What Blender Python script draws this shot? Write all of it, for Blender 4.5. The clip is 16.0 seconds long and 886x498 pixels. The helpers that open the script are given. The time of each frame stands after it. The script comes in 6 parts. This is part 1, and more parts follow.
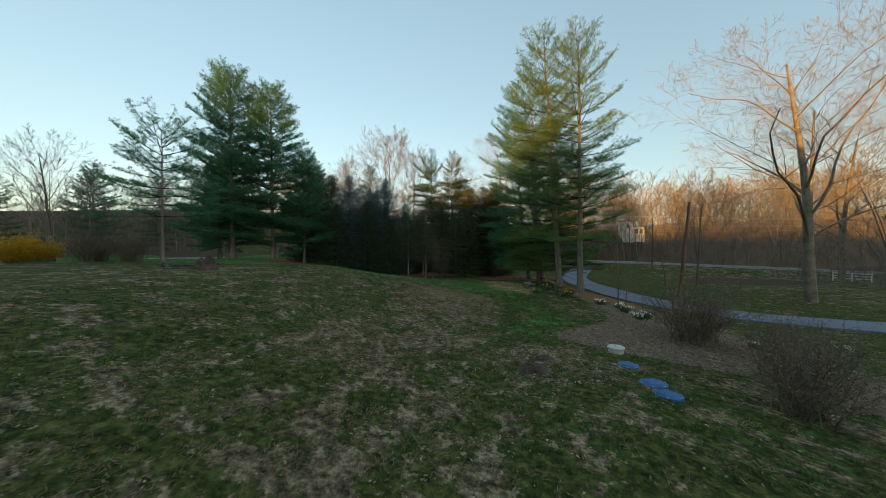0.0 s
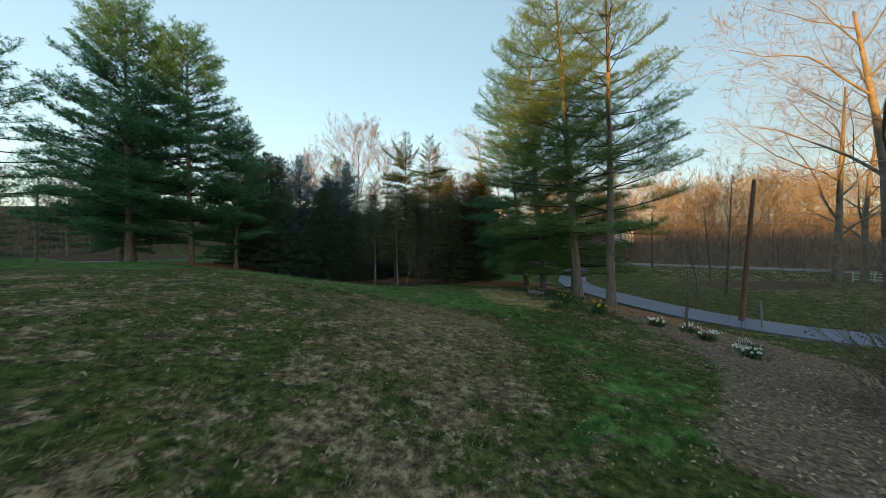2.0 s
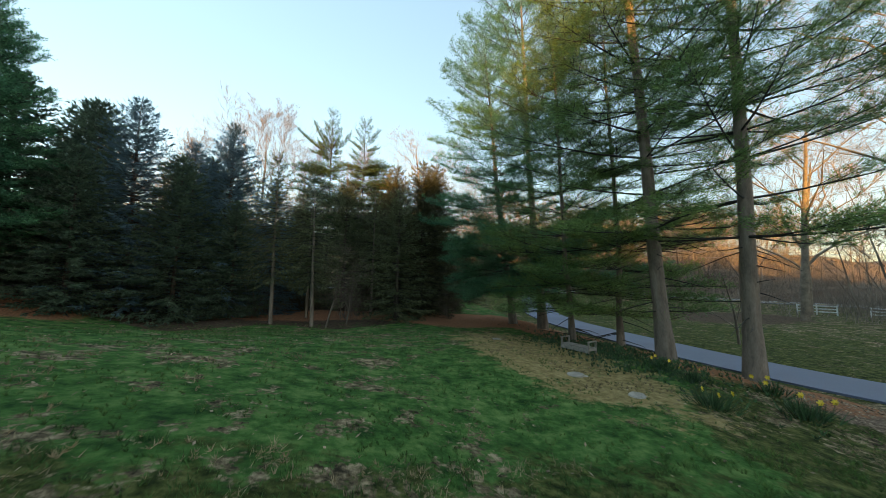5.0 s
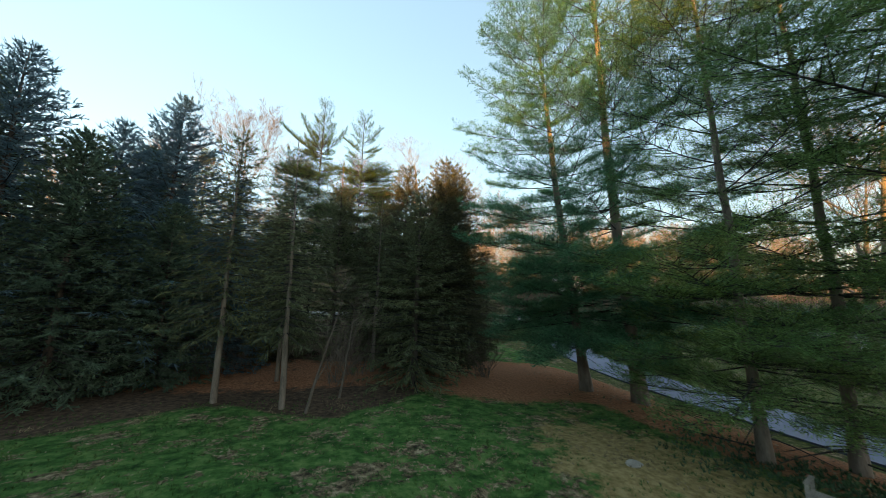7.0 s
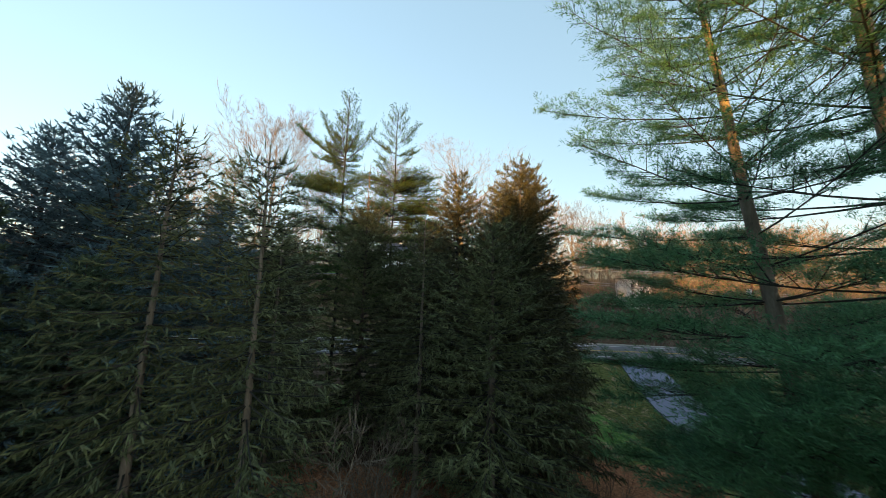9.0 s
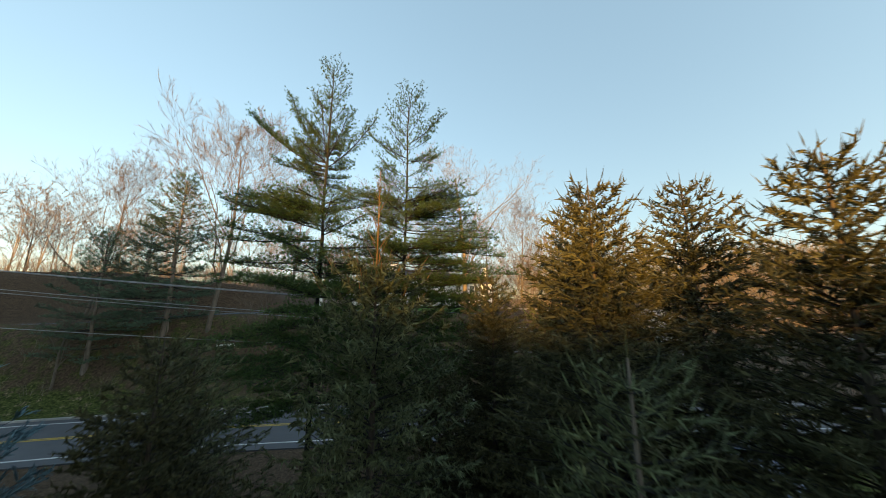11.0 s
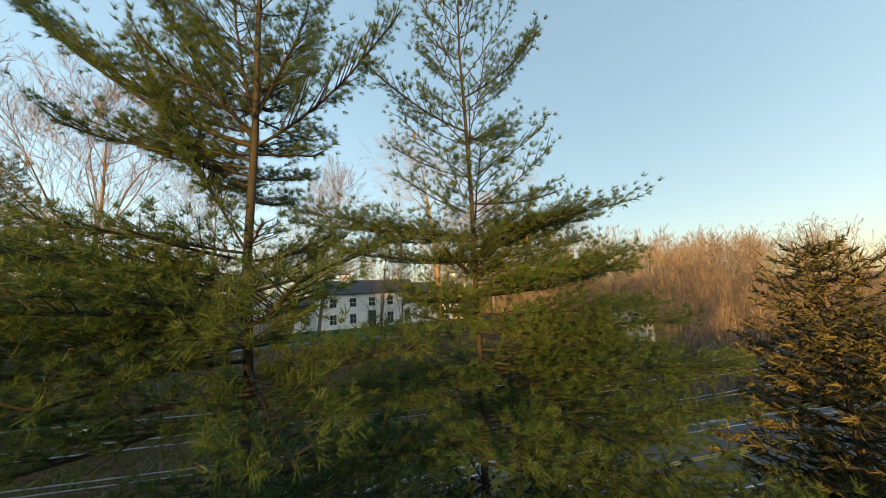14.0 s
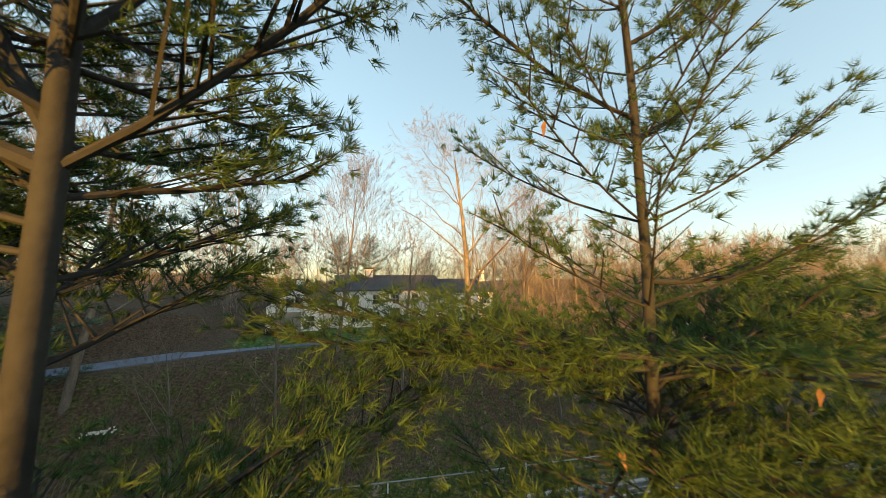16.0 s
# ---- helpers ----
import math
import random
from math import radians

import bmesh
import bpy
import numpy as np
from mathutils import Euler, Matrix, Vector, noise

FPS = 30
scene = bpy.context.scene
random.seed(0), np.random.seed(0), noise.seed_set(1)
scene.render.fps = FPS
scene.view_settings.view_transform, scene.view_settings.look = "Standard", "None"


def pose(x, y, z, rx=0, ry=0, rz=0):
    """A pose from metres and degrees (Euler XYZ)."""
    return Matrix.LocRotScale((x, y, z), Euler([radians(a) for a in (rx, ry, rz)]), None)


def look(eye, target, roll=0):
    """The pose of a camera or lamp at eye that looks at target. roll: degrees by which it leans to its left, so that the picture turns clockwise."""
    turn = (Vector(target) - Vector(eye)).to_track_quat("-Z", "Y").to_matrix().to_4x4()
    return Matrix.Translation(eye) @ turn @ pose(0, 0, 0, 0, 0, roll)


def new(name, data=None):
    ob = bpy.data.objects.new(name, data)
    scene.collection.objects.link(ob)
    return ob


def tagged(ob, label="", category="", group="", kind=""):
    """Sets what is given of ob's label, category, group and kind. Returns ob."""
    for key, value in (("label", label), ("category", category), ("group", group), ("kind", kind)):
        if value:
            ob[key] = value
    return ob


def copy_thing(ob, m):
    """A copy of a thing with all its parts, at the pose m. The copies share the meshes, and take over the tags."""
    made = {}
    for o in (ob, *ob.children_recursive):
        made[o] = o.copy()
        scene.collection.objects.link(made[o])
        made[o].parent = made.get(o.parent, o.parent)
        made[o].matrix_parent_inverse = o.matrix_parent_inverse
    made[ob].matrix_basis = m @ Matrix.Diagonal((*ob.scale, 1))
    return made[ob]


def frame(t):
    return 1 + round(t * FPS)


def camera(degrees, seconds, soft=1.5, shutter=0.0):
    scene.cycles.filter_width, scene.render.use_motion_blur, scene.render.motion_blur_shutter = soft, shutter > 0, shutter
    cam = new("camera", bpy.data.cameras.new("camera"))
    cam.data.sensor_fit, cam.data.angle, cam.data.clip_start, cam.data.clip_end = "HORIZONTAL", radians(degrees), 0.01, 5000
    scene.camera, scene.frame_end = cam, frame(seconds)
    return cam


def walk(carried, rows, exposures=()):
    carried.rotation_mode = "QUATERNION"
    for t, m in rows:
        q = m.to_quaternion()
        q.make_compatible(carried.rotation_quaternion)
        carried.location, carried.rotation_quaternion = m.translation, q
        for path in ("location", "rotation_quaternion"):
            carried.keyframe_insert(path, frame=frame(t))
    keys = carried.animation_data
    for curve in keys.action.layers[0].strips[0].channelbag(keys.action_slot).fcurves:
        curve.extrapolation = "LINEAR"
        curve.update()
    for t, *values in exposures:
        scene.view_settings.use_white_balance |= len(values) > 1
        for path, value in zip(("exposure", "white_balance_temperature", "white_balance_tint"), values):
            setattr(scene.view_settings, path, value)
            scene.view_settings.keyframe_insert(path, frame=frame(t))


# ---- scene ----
cam = camera(107.6, 16.0, soft=0.4, shutter=0.18)
PATH = [
    (0, (0.927, -1.807, 3.593), (0.809, 0.189, 3.578), 0.01),
    (0.5, (0.896, 0.058, 3.483), (0.732, 2.051, 3.445), 0.07),
    (1, (0.803, 2.067, 3.338), (0.626, 4.059, 3.296), 0.02),
    (1.5, (0.614, 4.220, 3.231), (0.502, 6.217, 3.206), 0.09),
    (2, (0.476, 6.387, 3.129), (0.503, 8.387, 3.133), -0.20),
    (2.5, (0.229, 8.530, 3.011), (0.424, 10.520, 3.048), -0.40),
    (3, (0.028, 10.546, 2.951), (0.347, 12.519, 3.006), -0.45),
    (3.2, (-0.007, 11.344, 2.938), (0.345, 13.312, 2.996), -0.58),
    (5.3, (-1.198, 18.955, 2.802), (-0.671, 20.876, 2.983), 1.26),
    (5.5, (-1.241, 19.665, 2.873), (-0.697, 21.580, 3.068), 1.19),
    (6, (-1.496, 21.439, 3.131), (-0.905, 23.337, 3.352), 1.31),
    (6.5, (-1.687, 23.278, 3.417), (-1.085, 25.169, 3.665), 1.56),
    (7, (-1.761, 25.038, 3.826), (-1.186, 26.934, 4.095), 1.66),
    (7.5, (-1.724, 26.713, 4.425), (-1.194, 28.623, 4.697), 1.84),
    (8, (-1.634, 28.316, 5.067), (-1.158, 30.239, 5.339), 1.84),
    (8.5, (-1.451, 29.871, 5.756), (-1.038, 31.809, 6.029), 1.78),
    (9, (-1.355, 31.516, 6.561), (-0.999, 33.465, 6.831), 1.49),
    (9.5, (-1.304, 33.099, 7.329), (-0.989, 35.057, 7.592), 1.35),
    (9.7, (-1.327, 33.772, 7.633), (-1.023, 35.732, 7.894), 1.19),
    (11.8, (-3.221, 43.558, 10.744), (-2.619, 45.418, 11.162), -0.97),
    (12, (-3.315, 44.175, 11.033), (-2.681, 46.026, 11.450), -1.20),
    (12.5, (-3.529, 45.610, 11.770), (-2.825, 47.442, 12.159), -1.87),
    (13, (-3.621, 46.864, 12.339), (-2.873, 48.683, 12.704), -2.24),
    (13.5, (-3.691, 48.026, 12.810), (-2.910, 49.837, 13.143), -2.56),
    (14, (-3.723, 48.989, 13.335), (-2.913, 50.795, 13.626), -3.06),
    (14.5, (-3.663, 49.825, 13.875), (-2.832, 51.625, 14.135), -3.25),
    (15, (-3.632, 50.593, 14.334), (-2.778, 52.385, 14.577), -3.73),
    (15.5, (-3.553, 51.273, 14.713), (-2.735, 53.087, 14.912), -2.28),
    (16, (-3.347, 52.071, 14.988), (-2.665, 53.938, 15.203), -0.45),
]
walk(cam, [(t, look(eye, target, roll)) for t, eye, target, roll in PATH], [(0, 2.0, 6800, 3), (1.5, 2.15, 6800, 3), (3.2, 2.35, 6650, 4), (6, 2.68, 6700, 4), (7.5, 2.68, 6650, 4), (9.7, 2.35, 6650, 4), (12, 2.2, 6550, 4), (15, 2.15, 6650, 4), (16, 2.34, 6850, 4)])

# ---------------------------------------------------------------- light
SUN_AZ, SUN_EL = 211.0, 5.5          # compass degrees of the sun (0 = +y, clockwise), height
world = bpy.data.worlds.new("sky")
scene.world = world
world.use_nodes = True
wn, wl = world.node_tree.nodes, world.node_tree.links
sky = wn.new("ShaderNodeTexSky")
sky.sky_type, sky.sun_disc = "NISHITA", False
sky.sun_elevation, sky.sun_rotation = radians(SUN_EL), radians(360.0 - SUN_AZ)
sky.altitude, sky.air_density, sky.dust_density, sky.ozone_density = 100.0, 1.0, 0.9, 1.8
soften = wn.new("ShaderNodeGamma")       # evens out the clear evening sky
soften.inputs[1].default_value = 0.5
wl.new(sky.outputs[0], soften.inputs[0])
deepen = wn.new("ShaderNodeHueSaturation")
deepen.inputs["Saturation"].default_value = 1.18
wl.new(soften.outputs[0], deepen.inputs["Color"])
wl.new(deepen.outputs[0], wn["Background"].inputs[0])
wn["Background"].inputs[1].default_value = 0.15
sun = new("sun", bpy.data.lights.new("sun", "SUN"))
sun.data.energy, sun.data.angle, sun.data.color = 2.6, radians(0.8), (1.0, 0.50, 0.11)
sx, sy = math.sin(radians(SUN_AZ)), math.cos(radians(SUN_AZ))
sun.matrix_world = look((sx * 60, sy * 60, 60 * math.tan(radians(SUN_EL))), (0, 0, 0))


# ---------------------------------------------------------------- materials
def material(name, base, dark, rough=0.8, scale=3.0, fine=40.0, bump=0.3, island=0.0, metal=0.0, spec=0.3, stretch=(1, 1, 1), mid=0.5, leafy=0.0):
    """Two-scale noise between two colours, with relief; island varies piece by piece."""
    m = bpy.data.materials.new(name)
    m.use_nodes = True
    n, l = m.node_tree.nodes, m.node_tree.links
    b = n["Principled BSDF"]
    b.inputs["Roughness"].default_value, b.inputs["Metallic"].default_value = rough, metal
    b.inputs["Specular IOR Level"].default_value = spec
    co = n.new("ShaderNodeTexCoord")
    mp = n.new("ShaderNodeMapping")
    mp.inputs["Scale"].default_value = stretch
    l.new(co.outputs["Object"], mp.inputs["Vector"])
    a, f = n.new("ShaderNodeTexNoise"), n.new("ShaderNodeTexNoise")
    a.inputs["Scale"].default_value, f.inputs["Scale"].default_value = scale, fine
    a.inputs["Detail"].default_value, f.inputs["Detail"].default_value = 4, 3
    l.new(mp.outputs[0], a.inputs["Vector"])
    l.new(mp.outputs[0], f.inputs["Vector"])
    add = n.new("ShaderNodeMath")
    add.operation = "MULTIPLY_ADD"
    l.new(f.outputs[0], add.inputs[0])
    add.inputs[1].default_value = 0.5
    l.new(a.outputs[0], add.inputs[2])
    r = n.new("ShaderNodeValToRGB")
    r.color_ramp.elements[0].position, r.color_ramp.elements[1].position = mid - 0.02, mid + 0.5
    r.color_ramp.elements[0].color, r.color_ramp.elements[1].color = (*dark, 1), (*base, 1)
    l.new(add.outputs[0], r.inputs[0])
    out = r.outputs[0]
    if island:
        g = n.new("ShaderNodeNewGeometry")
        hs = n.new("ShaderNodeHueSaturation")
        mr = n.new("ShaderNodeMapRange")
        mr.inputs[3].default_value, mr.inputs[4].default_value = 1 - island, 1 + island
        l.new(g.outputs["Random Per Island"], mr.inputs[0])
        l.new(mr.outputs[0], hs.inputs["Value"])
        l.new(out, hs.inputs["Color"])
        out = hs.outputs[0]
    l.new(out, b.inputs["Base Color"])
    if bump:
        bp = n.new("ShaderNodeBump")
        bp.inputs["Strength"].default_value, bp.inputs["Distance"].default_value = bump, 0.03
        l.new(add.outputs[0], bp.inputs["Height"])
        l.new(bp.outputs[0], b.inputs["Normal"])
    if leafy:                            # thin leaves let light through
        tr = n.new("ShaderNodeBsdfTranslucent")
        l.new(out, tr.inputs["Color"])
        mx = n.new("ShaderNodeMixShader")
        mx.inputs[0].default_value = leafy
        l.new(b.outputs[0], mx.inputs[1])
        l.new(tr.outputs[0], mx.inputs[2])
        l.new(mx.outputs[0], n["Material Output"].inputs["Surface"])
    return m


PINE_BARK = material("pine_bark", (0.25, 0.205, 0.165), (0.10, 0.080, 0.063), 0.9, 2.0, 14, 0.9, stretch=(3, 3, 0.7))
SPRUCE_BARK = material("spruce_bark", (0.13, 0.105, 0.085), (0.05, 0.04, 0.032), 0.9, 2.0, 14, 0.7, stretch=(3, 3, 0.7))
# dark smooth bark, taken nearly black to stand in for shade on the trunks
SHADED_SMOOTH_BARK = material("shaded_young_bark", (0.036, 0.036, 0.033), (0.015, 0.0148, 0.0138), 0.8, 3, 20, 0.4)
BARE_BARK = material("grey_bark", (0.20, 0.165, 0.13), (0.085, 0.068, 0.054), 0.9, 1.5, 12, 0.5, stretch=(2, 2, 0.6))
PALE_BARK = material("pale_bark", (0.29, 0.235, 0.175), (0.10, 0.080, 0.060), 0.85, 1.6, 9, 0.4)
WOODS_BARK = material("woods_bark", (0.27, 0.225, 0.18), (0.12, 0.097, 0.078), 0.9, 0.4, 3, 0.0, island=0.35)
TWIG = material("brown_twigs", (0.19, 0.155, 0.12), (0.08, 0.062, 0.048), 0.9, 1, 10, 0.0, island=0.3)
PINE_NEEDLES = material("pine_needles", (0.205, 0.285, 0.080), (0.070, 0.160, 0.060), 0.5, 0.35, 1.5, 0, island=0.5, leafy=0.5, spec=0.2)
YOUNG_NEEDLES = material("young_pine_needles", (0.105, 0.155, 0.042), (0.034, 0.080, 0.030), 0.55, 0.35, 1.5, 0, island=0.45, leafy=0.5, spec=0.25)
BLUE_NEEDLES = material("blue_green_needles", (0.130, 0.270, 0.125), (0.052, 0.155, 0.090), 0.5, 0.3, 1.5, 0, island=0.45, leafy=0.5, spec=0.25)
SPRUCE_NEEDLES = material("spruce_needles", (0.190, 0.210, 0.098), (0.066, 0.088, 0.045), 0.6, 0.5, 2.5, 0, island=0.5, leafy=0.35)
# brownish green needles, also darkened against spruce_needles in place of cast shade
SHADED_NORWAY_NEEDLES = material("shaded_norway_needles", (0.135, 0.128, 0.058), (0.046, 0.054, 0.030), 0.65, 0.5, 2.5, 0, island=0.5, leafy=0.3)
DARK_SPRUCE = material("blue_spruce_needles", (0.165, 0.265, 0.315), (0.066, 0.125, 0.150), 0.6, 0.5, 2.5, 0, island=0.4, leafy=0.5)
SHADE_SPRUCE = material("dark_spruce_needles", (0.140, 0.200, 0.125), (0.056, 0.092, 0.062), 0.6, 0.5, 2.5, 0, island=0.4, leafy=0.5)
SPRUCE_SHOOT = material("spruce_shoots", (0.20, 0.125, 0.045), (0.10, 0.062, 0.025), 0.7, 2, 9, 0, island=0.3)
LEAF_LITTER = material("dry_leaf", (0.36, 0.275, 0.185), (0.10, 0.070, 0.045), 0.8, 2, 9, 0, island=0.6)
GRASS = material("grass_blades", (0.115, 0.190, 0.050), (0.040, 0.086, 0.025), 0.6, 0.25, 1.2, 0, island=0.5, leafy=0.5)
STRAW = material("dead_grass", (0.30, 0.235, 0.135), (0.10, 0.076, 0.040), 0.8, 0.3, 1.5, 0, island=0.4)
GREENS = material("ground_cover_leaves", (0.065, 0.125, 0.045), (0.026, 0.058, 0.026), 0.5, 0.8, 3, 0, island=0.5)
FORSYTHIA = material("yellow_blossom", (0.75, 0.47, 0.02), (0.45, 0.25, 0.015), 0.6, 1.5, 5, 0, island=0.4, leafy=0.5)
PETAL = material("white_petals", (0.80, 0.80, 0.74), (0.62, 0.62, 0.52), 0.5, 5, 30, 0, island=0.2)
YELLOW_PETAL = material("yellow_petals", (0.80, 0.62, 0.06), (0.60, 0.40, 0.03), 0.5, 5, 30, 0)
ASPHALT = material("asphalt", (0.105, 0.108, 0.118), (0.062, 0.064, 0.070), 0.7, 0.35, 30, 0.25, spec=0.4)
DRIVE = material("sealed_drive", (0.125, 0.155, 0.225), (0.084, 0.104, 0.155), 0.6, 0.3, 25, 0.2, spec=0.45)
CONCRETE = material("concrete", (0.46, 0.44, 0.41), (0.28, 0.27, 0.25), 0.85, 1.2, 25, 0.3)
LINE_WHITE = material("white_line", (0.70, 0.70, 0.68), (0.45, 0.45, 0.44), 0.6, 2, 40, 0.1)
LINE_YELLOW = material("yellow_line", (0.62, 0.42, 0.06), (0.40, 0.27, 0.05), 0.6, 2, 40, 0.1)
POLE_WOOD = material("pole_wood", (0.20, 0.12, 0.085), (0.10, 0.055, 0.04), 0.85, 2, 20, 0.4, stretch=(4, 4, 0.4))
GREY_WOOD = material("weathered_wood", (0.36, 0.33, 0.29), (0.18, 0.16, 0.14), 0.85, 3, 30, 0.5, stretch=(4, 0.6, 4))
WHITE_WOOD = material("white_paint", (0.74, 0.74, 0.72), (0.55, 0.55, 0.53), 0.6, 2, 20, 0.1)
SIDING = material("white_siding", (0.82, 0.82, 0.81), (0.68, 0.68, 0.67), 0.6, 0.6, 8, 0.15)
ROOF = material("slate_roof", (0.085, 0.085, 0.095), (0.045, 0.045, 0.052), 0.8, 1.0, 12, 0.4)
GLASS = material("window_glass", (0.03, 0.035, 0.045), (0.015, 0.018, 0.022), 0.08, 1, 4, 0, spec=0.6)
SHUTTER = material("dark_shutter", (0.035, 0.037, 0.042), (0.02, 0.02, 0.024), 0.6, 3, 20, 0.1)
GREY_STONE = material("grey_stone", (0.42, 0.385, 0.33), (0.24, 0.215, 0.18), 0.85, 3, 22, 0.5)
BLUE_LID = material("blue_plastic", (0.030, 0.135, 0.32), (0.020, 0.085, 0.21), 0.45, 3, 30, 0.1)
WHITE_CAP = material("white_cap", (0.58, 0.57, 0.52), (0.42, 0.41, 0.37), 0.6, 3, 30, 0.15)
STUMP_WOOD = material("stump_wood", (0.13, 0.10, 0.08), (0.035, 0.028, 0.022), 0.9, 4, 22, 0.9)
CABLE = material("cable", (0.34, 0.34, 0.35), (0.20, 0.20, 0.21), 0.5, 3, 20, 0)
ZINC = material("galvanised_metal", (0.55, 0.56, 0.57), (0.40, 0.41, 0.42), 0.45, 3, 20, 0.1, metal=0.8)
CONE = material("pine_cone", (0.24, 0.13, 0.07), (0.11, 0.06, 0.035), 0.8, 6, 30, 0.3)


def ground_material():
    """Lawn with green and dead patches, leaf litter and rust-coloured needle beds."""
    m = bpy.data.materials.new("lawn")
    m.use_nodes = True
    n, l = m.node_tree.nodes, m.node_tree.links
    b = n["Principled BSDF"]
    b.inputs["Roughness"].default_value = 0.95
    b.inputs["Specular IOR Level"].default_value = 0.1
    geo = n.new("ShaderNodeNewGeometry")

    def tex(scale, detail=4, rough=0.6):
        t = n.new("ShaderNodeTexNoise")
        t.inputs["Scale"].default_value, t.inputs["Detail"].default_value, t.inputs["Roughness"].default_value = scale, detail, rough
        l.new(geo.outputs["Position"], t.inputs["Vector"])
        return t.outputs[0]

    def ramp(src, stops):
        r = n.new("ShaderNodeValToRGB")
        while len(r.color_ramp.elements) < len(stops):
            r.color_ramp.elements.new(0.5)
        for e, (p, c) in zip(r.color_ramp.elements, stops):
            e.position, e.color = p, (*c, 1) if len(c) == 3 else c
        l.new(src, r.inputs[0])
        return r.outputs[0]

    def mix(fac, a, c):
        x = n.new("ShaderNodeMix")
        x.data_type = "RGBA"
        l.new(fac, x.inputs[0])
        l.new(a, x.inputs[6])
        l.new(c, x.inputs[7])
        return x.outputs[2]

    green = ramp(tex(2.4, 9, 0.72), [(0.36, (0.017, 0.050, 0.012)), (0.5, (0.058, 0.132, 0.030)), (0.66, (0.158, 0.240, 0.073))])
    tan = ramp(tex(5, 7, 0.7), [(0.3, (0.130, 0.102, 0.040)), (0.5, (0.290, 0.220, 0.092)), (0.72, (0.46, 0.36, 0.18))])
    dull = ramp(tex(5, 7, 0.7), [(0.35, (0.011, 0.020, 0.006)), (0.5, (0.055, 0.069, 0.018)), (0.66, (0.150, 0.152, 0.050))])
    straw = ramp(tex(4.5, 8, 0.75), [(0.39, (0.032, 0.026, 0.016)), (0.5, (0.152, 0.115, 0.068)), (0.62, (0.41, 0.32, 0.20))])
    rust = ramp(tex(12, 5), [(0.3, (0.110, 0.054, 0.030)), (0.55, (0.32, 0.150, 0.078)), (0.8, (0.50, 0.27, 0.15))])
    litter = ramp(tex(9, 8, 0.75), [(0.34, (0.050, 0.035, 0.025)), (0.5, (0.165, 0.118, 0.084)), (0.68, (0.36, 0.275, 0.20))])
    soil = ramp(tex(6, 5), [(0.3, (0.032, 0.024, 0.017)), (0.55, (0.095, 0.066, 0.044)), (0.8, (0.19, 0.14, 0.092))])

    def vcol(name):
        a = n.new("ShaderNodeAttribute")
        a.attribute_name = name
        return a.outputs["Fac"]

    def thresh(mask, noise_out, gain, off):
        # mask pushed up and down by noise, so that borders fray
        x = n.new("ShaderNodeMath")
        x.operation = "MULTIPLY_ADD"
        l.new(noise_out, x.inputs[0])
        x.inputs[1].default_value = gain
        l.new(mask, x.inputs[2])
        y = n.new("ShaderNodeMath")
        y.operation = "ADD"
        l.new(x.outputs[0], y.inputs[0])
        y.inputs[1].default_value = off
        return ramp(y.outputs[0], [(0.42, (0, 0, 0)), (0.58, (1, 1, 1))])

    def mix_half(a, c):
        x = n.new("ShaderNodeMath")
        x.operation = "MULTIPLY_ADD"
        l.new(c, x.inputs[0])
        x.inputs[1].default_value = 0.6
        y = n.new("ShaderNodeMath")
        y.operation = "SUBTRACT"
        l.new(a, y.inputs[0])
        y.inputs[1].default_value = 0.3
        l.new(y.outputs[0], x.inputs[2])
        return x.outputs[0]

    patch = mix_half(tex(1.15, 4, 0.55), tex(8, 5, 0.65))
    green = mix(thresh(vcol("lush"), tex(1.1, 7, 0.75), 1.7, -0.85), dull, green)
    c = mix(thresh(vcol("dead"), patch, 2.8, -1.4), green, straw)
    c = mix(thresh(vcol("tan"), tex(1.3, 7, 0.75), 1.9, -0.95), c, tan)
    c = mix(thresh(vcol("soil"), tex(1.2, 5, 0.7), 0.9, -0.45), c, soil)
    c = mix(thresh(vcol("litter"), tex(2.2, 8, 0.75), 1.9, -0.95), c, litter)
    c = mix(thresh(vcol("rust"), tex(1.4, 5, 0.7), 0.8, -0.4), c, rust)
    l.new(c, b.inputs["Base Color"])
    bp = n.new("ShaderNodeBump")
    bp.inputs["Strength"].default_value, bp.inputs["Distance"].default_value = 0.8, 0.10
    l.new(tex(7, 7, 0.72), bp.inputs["Height"])
    l.new(bp.outputs[0], b.inputs["Normal"])
    return m


# ---------------------------------------------------------------- mesh tools
def tri_mesh(name, verts, tris, smooth=False):
    me = bpy.data.meshes.new(name)
    verts, tris = np.asarray(verts, np.float32), np.asarray(tris, np.int32)
    me.vertices.add(len(verts))
    me.vertices.foreach_set("co", verts.ravel())
    me.loops.add(tris.size)
    me.loops.foreach_set("vertex_index", tris.ravel())
    me.polygons.add(len(tris))
    me.polygons.foreach_set("loop_start", np.arange(0, tris.size, 3, dtype=np.int32))
    me.polygons.foreach_set("use_smooth", np.full(len(tris), smooth))
    me.update(calc_edges=True)
    return me


class Soup:
    """Collects pieces of triangles."""

    def __init__(self):
        self.v, self.t, self.n = [], [], 0

    def add(self, v, t):
        self.v.append(np.asarray(v, float).reshape(-1, 3))
        self.t.append(np.asarray(t, int).reshape(-1, 3) + self.n)
        self.n += len(self.v[-1])

    def arrays(self):
        return np.concatenate(self.v), np.concatenate(self.t)

    def mesh(self, name, mat, smooth=False):
        me = tri_mesh(name, *self.arrays(), smooth)
        me.materials.append(mat)
        return me


